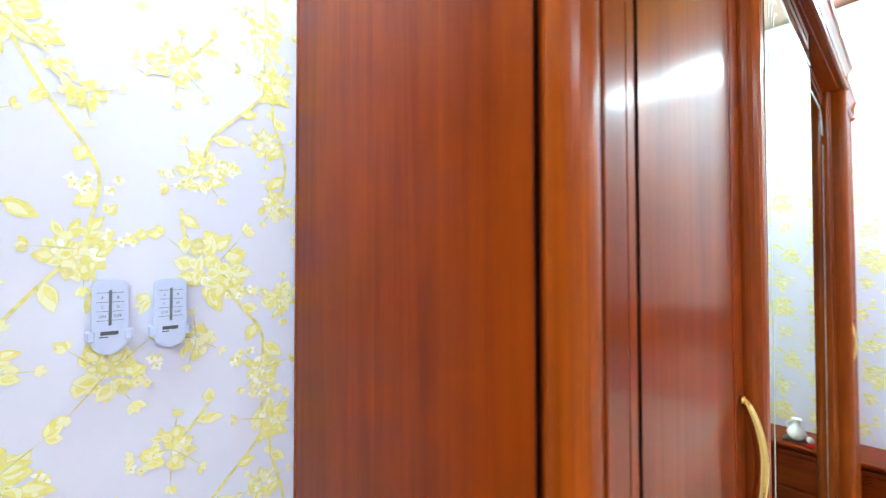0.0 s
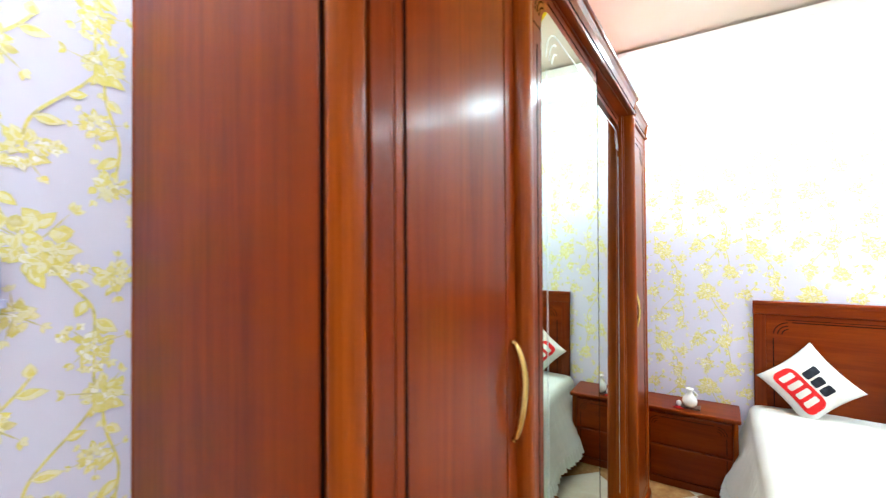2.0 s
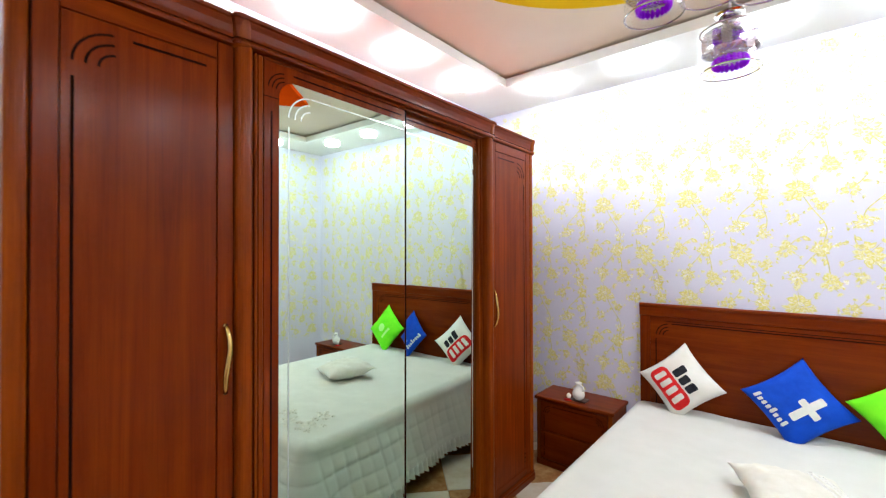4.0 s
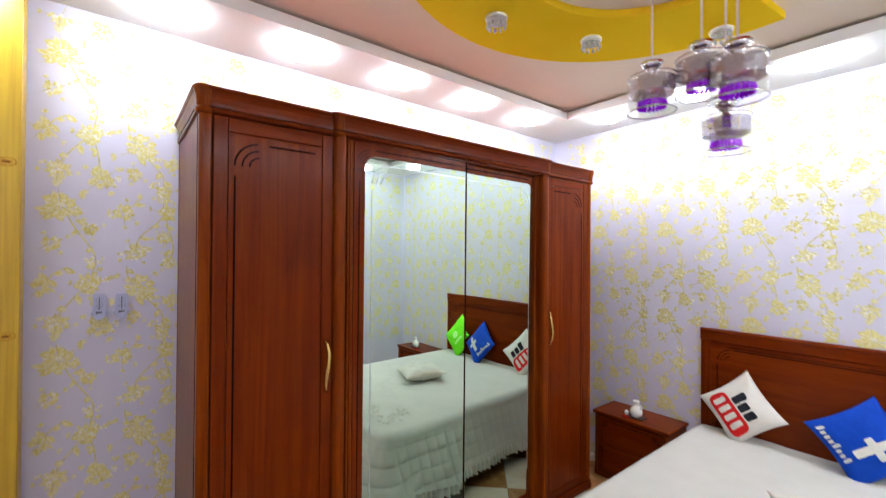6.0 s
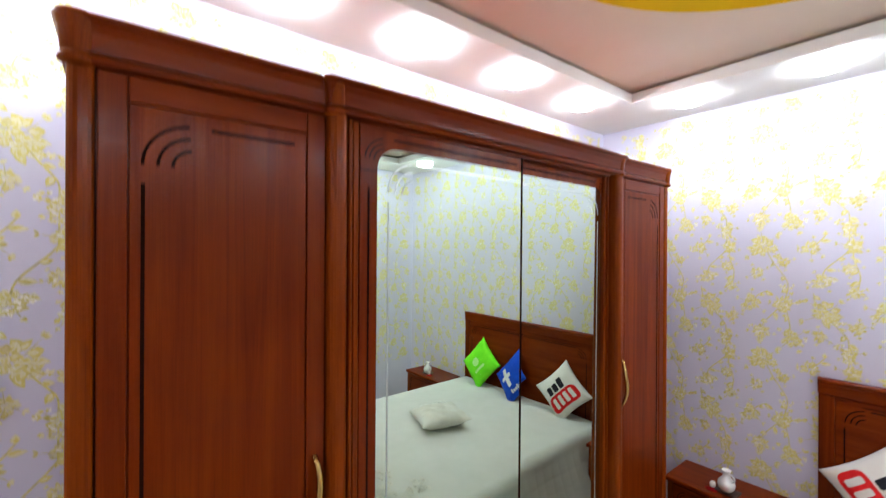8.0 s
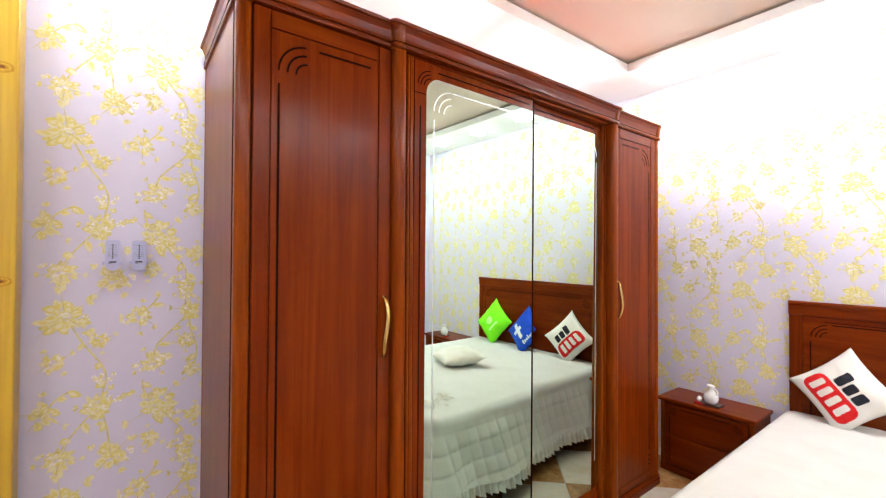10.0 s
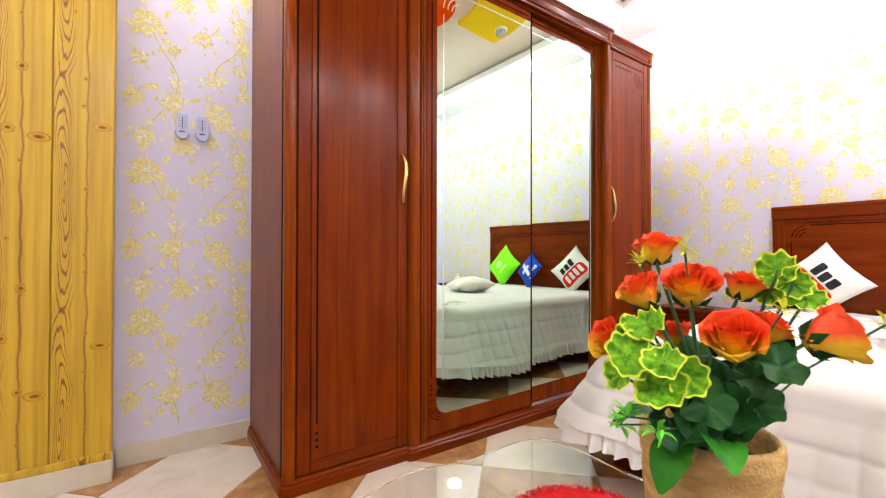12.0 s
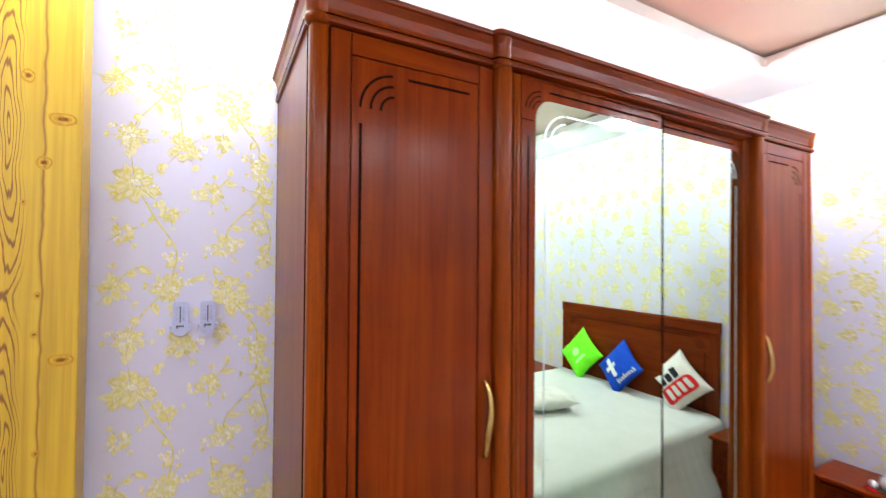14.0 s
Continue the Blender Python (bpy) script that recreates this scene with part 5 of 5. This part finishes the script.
for cx, cy, cz in ((1.899, 0.566, 0.690), (1.928, 0.573, 0.684), (1.885, 0.575, 0.675), (1.95, 0.80, 0.80), (1.915, 0.66, 0.865), (1.99, 0.72, 0.80), (2.06, 0.77, 0.79), (1.86, 0.66, 0.85)):
    bm = B()
    yel = cz > 0.75
    for k in range(12):
        d = Vector((rnd.uniform(-1, 1), rnd.uniform(-1, 0.4), rnd.uniform(-0.6, 1))).normalized()
        b0 = Vector((cx, cy, cz)) + d * 0.002
        leaf_blade(bm, b0, b0 + d * rnd.uniform(0.010, 0.022), 0.0032 if not yel else 0.0022, rnd, 0.1)
    b0 = Vector((PX, PY, TZ + 0.19))
    part("sprig", bm, M_LEAF_Y if yel else M_LEAF_L, pot, "small bright sprig", True)
    part("stem", tube(B(), [b0, b0.lerp(Vector((cx, cy, cz)), 0.6) + Vector((0, 0, 0.015)), (cx, cy, cz)], 0.0012, 6), M_STEM, pot)

plush = thing("plush_mat", (1.755, 0.70, TZ), "shaggy red plush mat lying on the glass table", "mat")
bm = B()
rnd = random.Random(21)
lathe(bm, [(0.0, 0.001), (0.122, 0.001), (0.115, 0.012), (0.06, 0.022), (0.0, 0.024)], (1.755, 0.70, TZ), 28)
for k in range(5200):
    a, d = rnd.uniform(0, math.tau), 0.13 * math.sqrt(rnd.random())
    b0 = Vector((1.755 + d * math.cos(a), 0.70 + d * math.sin(a), TZ + 0.008 + 0.014 * (1 - d / 0.13)))
    t = b0 + Vector((rnd.uniform(-0.008, 0.008), rnd.uniform(-0.008, 0.008), rnd.uniform(0.002, 0.007)))
    s = Vector((rnd.uniform(-1, 1), rnd.uniform(-1, 1), 0)).normalized() * 0.0020
    bm.faces.new([bm.verts.new(p) for p in (b0 - s, b0 + s, t)])
tagged(part("shag", bm, M_FUZZ, plush), kind="stuff")


# ---- printed flowers of the wallpaper ----
PW, PH = 0.53, 0.632


def leaf_outline(x, y, a, l, w, n=4):
    up = [(l * t, w * math.sin(math.pi * t ** 0.8)) for t in [k / n for k in range(1, n)]]
    loc = [(0, 0)] + up + [(l, 0)] + [(p, -q) for p, q in reversed(up)]
    return [(x + p * math.cos(a) - q * math.sin(a), y + p * math.sin(a) + q * math.cos(a)) for p, q in loc]


def motif():
    """One repeat of the print: polygons with a colour and a layer."""
    r = random.Random(7)
    out = []

    def petal(x, y, a, l, w, c, layer):
        w *= 1.24
        out.append((leaf_outline(x, y, a, l * 1.04, w * 1.08), 4, layer))
        out.append((leaf_outline(x + 0.02 * l * math.cos(a), y + 0.02 * l * math.sin(a), a, l, w), c, layer + 1))
        if l > 0.018:
            out.append((leaf_outline(x + 0.10 * l * math.cos(a), y + 0.10 * l * math.sin(a), a + r.uniform(-0.2, 0.2), l * 0.66, w * 0.5), (1, 0, 1)[c], layer + 2))

    def bloom(x, y, s):
        s *= 1.16
        a0 = r.uniform(0, 6)
        for k in range(17):  # loose outer petals
            a = a0 + k * math.tau / 17 + r.uniform(-0.3, 0.3)
            o = s * r.uniform(0.15, 0.50)
            petal(x + o * math.cos(a), y + o * math.sin(a), a + r.uniform(-1.1, 1.1), s * r.uniform(0.28, 0.52), s * r.uniform(0.08, 0.14), r.choice((0, 0, 1, 1)), 2)
        for k in range(24):
            petal(x + r.uniform(-0.4, 0.4) * s, y + r.uniform(-0.4, 0.4) * s, r.uniform(0, 6.3), s * r.uniform(0.20, 0.38), s * r.uniform(0.06, 0.11), r.choice((1, 0, 0, 1, 2)), 5)
        for k in range(4):  # leaves on thin stalks round about
            a, o = a0 + k * 1.57 + r.uniform(-0.5, 0.5), s * r.uniform(0.85, 1.2)
            px, py = x + o * math.cos(a), y + o * math.sin(a)
            out.append((leaf_outline(x, y, a, o * 1.05, 0.0016, 3), 3, 1))
            for b in (-0.7, 0.0, 0.7):
                petal(px, py, a + b + r.uniform(-0.2, 0.2), s * r.uniform(0.20, 0.34), s * r.uniform(0.05, 0.08), r.choice((0, 1, 1)), 2)

    def florets(x, y, s, n):
        for k in range(n):
            d, a = s * math.sqrt(r.random()), r.uniform(0, 6.3)
            px, py = x + d * math.cos(a), y + 0.6 * d * math.sin(a)
            for j in range(4):
                out.append((leaf_outline(px, py, a + j * math.tau / 4, 0.009, 0.0036, 3), r.choice((1, 1, 2, 0)), 3 + k % 3))
            out.append(([(px + 0.002 * math.cos(q), py + 0.002 * math.sin(q)) for q in (0, 1.26, 2.5, 3.8, 5.0)], 3, 7))

    def vine(pts):
        fine = []
        for i in range(len(pts) - 1):
            p0, p1, p2, p3 = pts[max(i - 1, 0)], pts[i], pts[i + 1], pts[min(i + 2, len(pts) - 1)]
            for k in range(6):
                t = k / 6
                fine.append(tuple(0.5 * (2 * p1[j] + (p2[j] - p0[j]) * t + (2 * p0[j] - 5 * p1[j] + 4 * p2[j] - p3[j]) * t * t + (3 * p1[j] - p0[j] - 3 * p2[j] + p3[j]) * t ** 3) for j in (0, 1)))
        fine.append(pts[-1])
        for i, (p, q) in enumerate(zip(fine, fine[1:])):
            dx, dy = q[0] - p[0], q[1] - p[1]
            l = math.hypot(dx, dy) or 1
            w = 0.0026
            nx, ny = -dy / l * w, dx / l * w
            out.append(([(p[0] + nx, p[1] + ny), (q[0] + nx, q[1] + ny), (q[0] - nx, q[1] - ny), (p[0] - nx, p[1] - ny)], 0 if i % 3 else 3, 1))
            if i % 4 == 2:
                petal(p[0], p[1], math.atan2(dy, dx) + r.choice((-1, 1)) * r.uniform(0.5, 1.1), r.uniform(0.024, 0.045), r.uniform(0.006, 0.010), r.choice((0, 1)), 2)

    vine([(0.128, 1.215), (0.177, 1.116), (0.238, 1.007), (0.227, 0.903), (0.246, 0.795), (0.253, 0.704)])
    vine([(0.345, 0.960), (0.352, 0.915), (0.393, 0.855), (0.440, 0.790), (0.476, 0.740), (0.478, 0.671), (0.479, 0.560)])
    vine([(0.221, 0.889), (0.181, 0.844), (0.130, 0.773), (0.120, 0.725)])
    vine([(0.494, 1.210), (0.495, 1.144), (0.518, 1.060), (0.510, 0.990)])
    vine([(0.377, 1.023), (0.390, 1.086), (0.459, 1.162), (0.494, 1.210)])
    vine([(0.075, 0.890), (0.110, 0.935), (0.150, 0.960)])
    vine([(0.336, 1.199), (0.370, 1.235), (0.395, 1.270)])
    for x, y, s in ((0.128, 1.212, 0.074), (0.393, 0.858, 0.074), (0.336, 1.199, 0.046), (0.494, 1.208, 0.044), (0.377, 1.020, 0.046), (0.075, 0.890, 0.052), (0.221, 0.890, 0.052), (0.253, 0.704, 0.058), (0.120, 0.725, 0.048), (0.478, 0.671, 0.040), (0.500, 0.975, 0.036), (0.100, 1.060, 0.040), (0.510, 0.800, 0.038), (0.220, 1.120, 0.036), (0.370, 0.740, 0.040), (0.480, 1.090, 0.034)):
        bloom(x, y, s)
    for x, y, s, n in ((0.232, 0.992, 0.034, 10), (0.345, 1.010, 0.030, 8), (0.420, 1.035, 0.028, 7), (0.300, 0.700, 0.032, 9), (0.170, 1.190, 0.034, 9), (0.430, 0.820, 0.034, 9), (0.090, 0.750, 0.026, 7), (0.478, 0.630, 0.026, 7), (0.300, 1.190, 0.026, 7), (0.05, 0.86, 0.026, 7), (0.26, 0.90, 0.026, 6), (0.44, 0.70, 0.024, 6)):
        florets(x, y, s, n)
    return out


MOTIF = motif()


def print_on(wall, place, umin, umax, zmax, skip):
    """Lays the repeats over a wall: place(u, z, off) gives the point that far off the paper."""
    verts, faces, mats = [], [], []
    for i in range(math.floor((umin - 0.6) / PW), math.ceil(umax / PW) + 1):
        for j in range(-2, 5):
            du, dv = i * PW, j * PH
            for idx, (poly, c, layer) in enumerate(MOTIF):
                pu, pv = poly[0][0] + du, poly[0][1] + dv
                if not (umin + 0.06 < pu < umax - 0.06 and 0.14 < pv < zmax - 0.05) or skip(pu, pv):
                    continue
                k = len(verts)
                off = 0.0004 + 0.000010 * (idx % 100)
                verts += [place(u + du, v + dv, off) for u, v in poly]
                faces.append(tuple(range(k, k + len(poly))))
                mats.append(c)
    me = bpy.data.meshes.new("printed_flowers")
    me.from_pydata(verts, [], faces)
    for m in (M_P_YEL, M_P_PALE, M_P_WHITE, M_P_GOLD, M_P_EDGE):
        me.materials.append(m)
    me.polygons.foreach_set("material_index", mats)
    ob = new("printed_flowers", me)
    ob.parent = wall
    return tagged(ob, "yellow and white flowers printed on the wallpaper", kind="stuff")


print_on(wall_west, lambda u, z, o: (west(u) + o, u, z), -0.0, NORTH, SOFFIT, lambda u, z: (0.66 < u < 2.85 and z < 2.15) or u < 0.05)
print_on(wall_north, lambda u, z, o: (u + 0.792, NORTH - o, z), -0.77, EAST - 0.80, SOFFIT, lambda u, z: False)
print_on(wall_east, lambda u, z, o: (EAST - o, NORTH - u, z), 0.0, NORTH - SOUTH, SOFFIT, lambda u, z: z < 0.5)

# ---- pine boards and floor tiles, piece by piece ----
rnd = random.Random(5)
bw = 0.176
board = mesh_of(box(B(), (-0.0115, -bw / 2 + 0.0018, 0.0), (0.0, bw / 2 - 0.0018, SOFFIT - 0.09), 0.002, 1), "board", M_PINE)
knots = []


def knot(bm, y, z, r, wide, rnd):
    """A dark eye within two rings of grain, each a little higher than the last."""
    ph = rnd.uniform(0, 6)
    for q, top, mi in ((2.3, 0.0003, 1), (1.75, 0.0005, 2), (1.35, 0.0007, 1), (0.85, 0.0009, 0)):
        n0 = len(bm.faces)
        bm.faces.ensure_lookup_table()
        pts = []
        for k in range(14):
            a = k * math.tau / 14
            d = r * q * (1 + 0.16 * noise.noise((math.cos(a) * 1.3 + ph, math.sin(a) * 1.3, q)))
            pts.append((y + wide * d * math.cos(a), z + d * math.sin(a) * (1 + 0.22 * (q - 0.85))))
        prism(bm, pts, "x", 0.0, top)
        bm.faces.ensure_lookup_table()
        for f in bm.faces[n0:]:
            f.material_index = mi


for v in range(3):
    bm = B()
    for k in range(13):
        y = rnd.choice((-0.030, 0.002, 0.008, 0.008)) + rnd.uniform(-0.006, 0.006)
        z = 0.08 + k * 0.195 + rnd.uniform(-0.085, 0.085)
        knot(bm, y, z, rnd.choice((0.0026, 0.0032, 0.0045, 0.0062)), rnd.uniform(1.0, 1.25), rnd)
    for k in range(3):
        knot(bm, rnd.uniform(0.046, 0.054), 0.35 + k * 0.8 + rnd.uniform(-0.15, 0.15), rnd.uniform(0.0052, 0.0062), 2.4, rnd)
    knots.append(mesh_of(bm, "knot", [M_KNOT, M_KNOT_RING, M_PINE]))
k = 0
y = PINE_Y - bw / 2
while y - bw / 2 > SOUTH:
    b = new("board", board)
    b.parent = pier
    b.location = (PINE_X, y, 0.086)
    n = new("knot", knots[k % 3])
    n.parent = b
    k += 1
    y -= bw
bead = new("pine_bead", mesh_of(box(B(), (PINE_X - 0.002, SOUTH + 0.003, 0.0855), (PINE_X + 0.010, PINE_Y + 0.003, 0.112), 0.003, 2), "pine_bead", M_PINE))
bead.parent = pier
trim = new("corner_bead", mesh_of(box(B(), (0.041, PINE_Y - 0.0055, 0.086), (PINE_X + 0.003, PINE_Y, SOFFIT - 0.002), 0.002, 1), "corner_bead", M_PINE))
trim.parent = pier

STEP = 0.6285
half = STEP / 2 - 0.0022
light_tile, brown_tile = [], []
for mt, store in ((M_TILE_L, light_tile), (M_TILE_B, brown_tile)):
    bm = B()
    lo = [bm.verts.new(p) for p in ((half, 0, -0.004), (0, half, -0.004), (-half, 0, -0.004), (0, -half, -0.004))]
    h2 = half - 0.0016
    hi = [bm.verts.new(p) for p in ((h2, 0, 0.0), (0, h2, 0.0), (-h2, 0, 0.0), (0, -h2, 0.0))]
    bm.faces.new(hi)
    for i in range(4):
        bm.faces.new((lo[i], lo[(i + 1) % 4], hi[(i + 1) % 4], hi[i]))
    store.append(mesh_of(bm, "tile", mt))
for i in range(-5, 14):
    for j in range(-9, 10):
        c, d = 0.222 + (i + 0.5) * STEP, -0.401 + (j + 0.5) * STEP
        x, y = (c + d) / 2, (c - d) / 2
        if -0.3 < x < EAST + 0.25 and SOUTH - 0.25 < y < NORTH + 0.25:
            me = (light_tile if (i + j) % 2 == 0 else brown_tile)[0]
            lims = ((0, 1, EAST + 0.01 - x), (0, -1, x + 0.09), (1, 1, NORTH + 0.01 - y), (1, -1, y - SOUTH + 0.01))
            if min(d for _, _, d in lims) < half:  # cut to fit at the walls
                if min(d for _, _, d in lims) < -half + 0.01:
                    continue
                cut = B()
                cut.from_mesh(me)
                for axis, sign, d in lims:
                    nrm_v = Vector((sign, 0, 0)) if axis == 0 else Vector((0, sign, 0))
                    bmesh.ops.bisect_plane(cut, geom=cut.verts[:] + cut.edges[:] + cut.faces[:], plane_co=nrm_v * d, plane_no=nrm_v, clear_outer=True)
                if not cut.faces:
                    cut.free()
                    continue
                me = mesh_of(cut, "tile", me.materials[0])
            t = new("tile", me)
            t.parent = floor
            t.location = (x, y, 0.0)
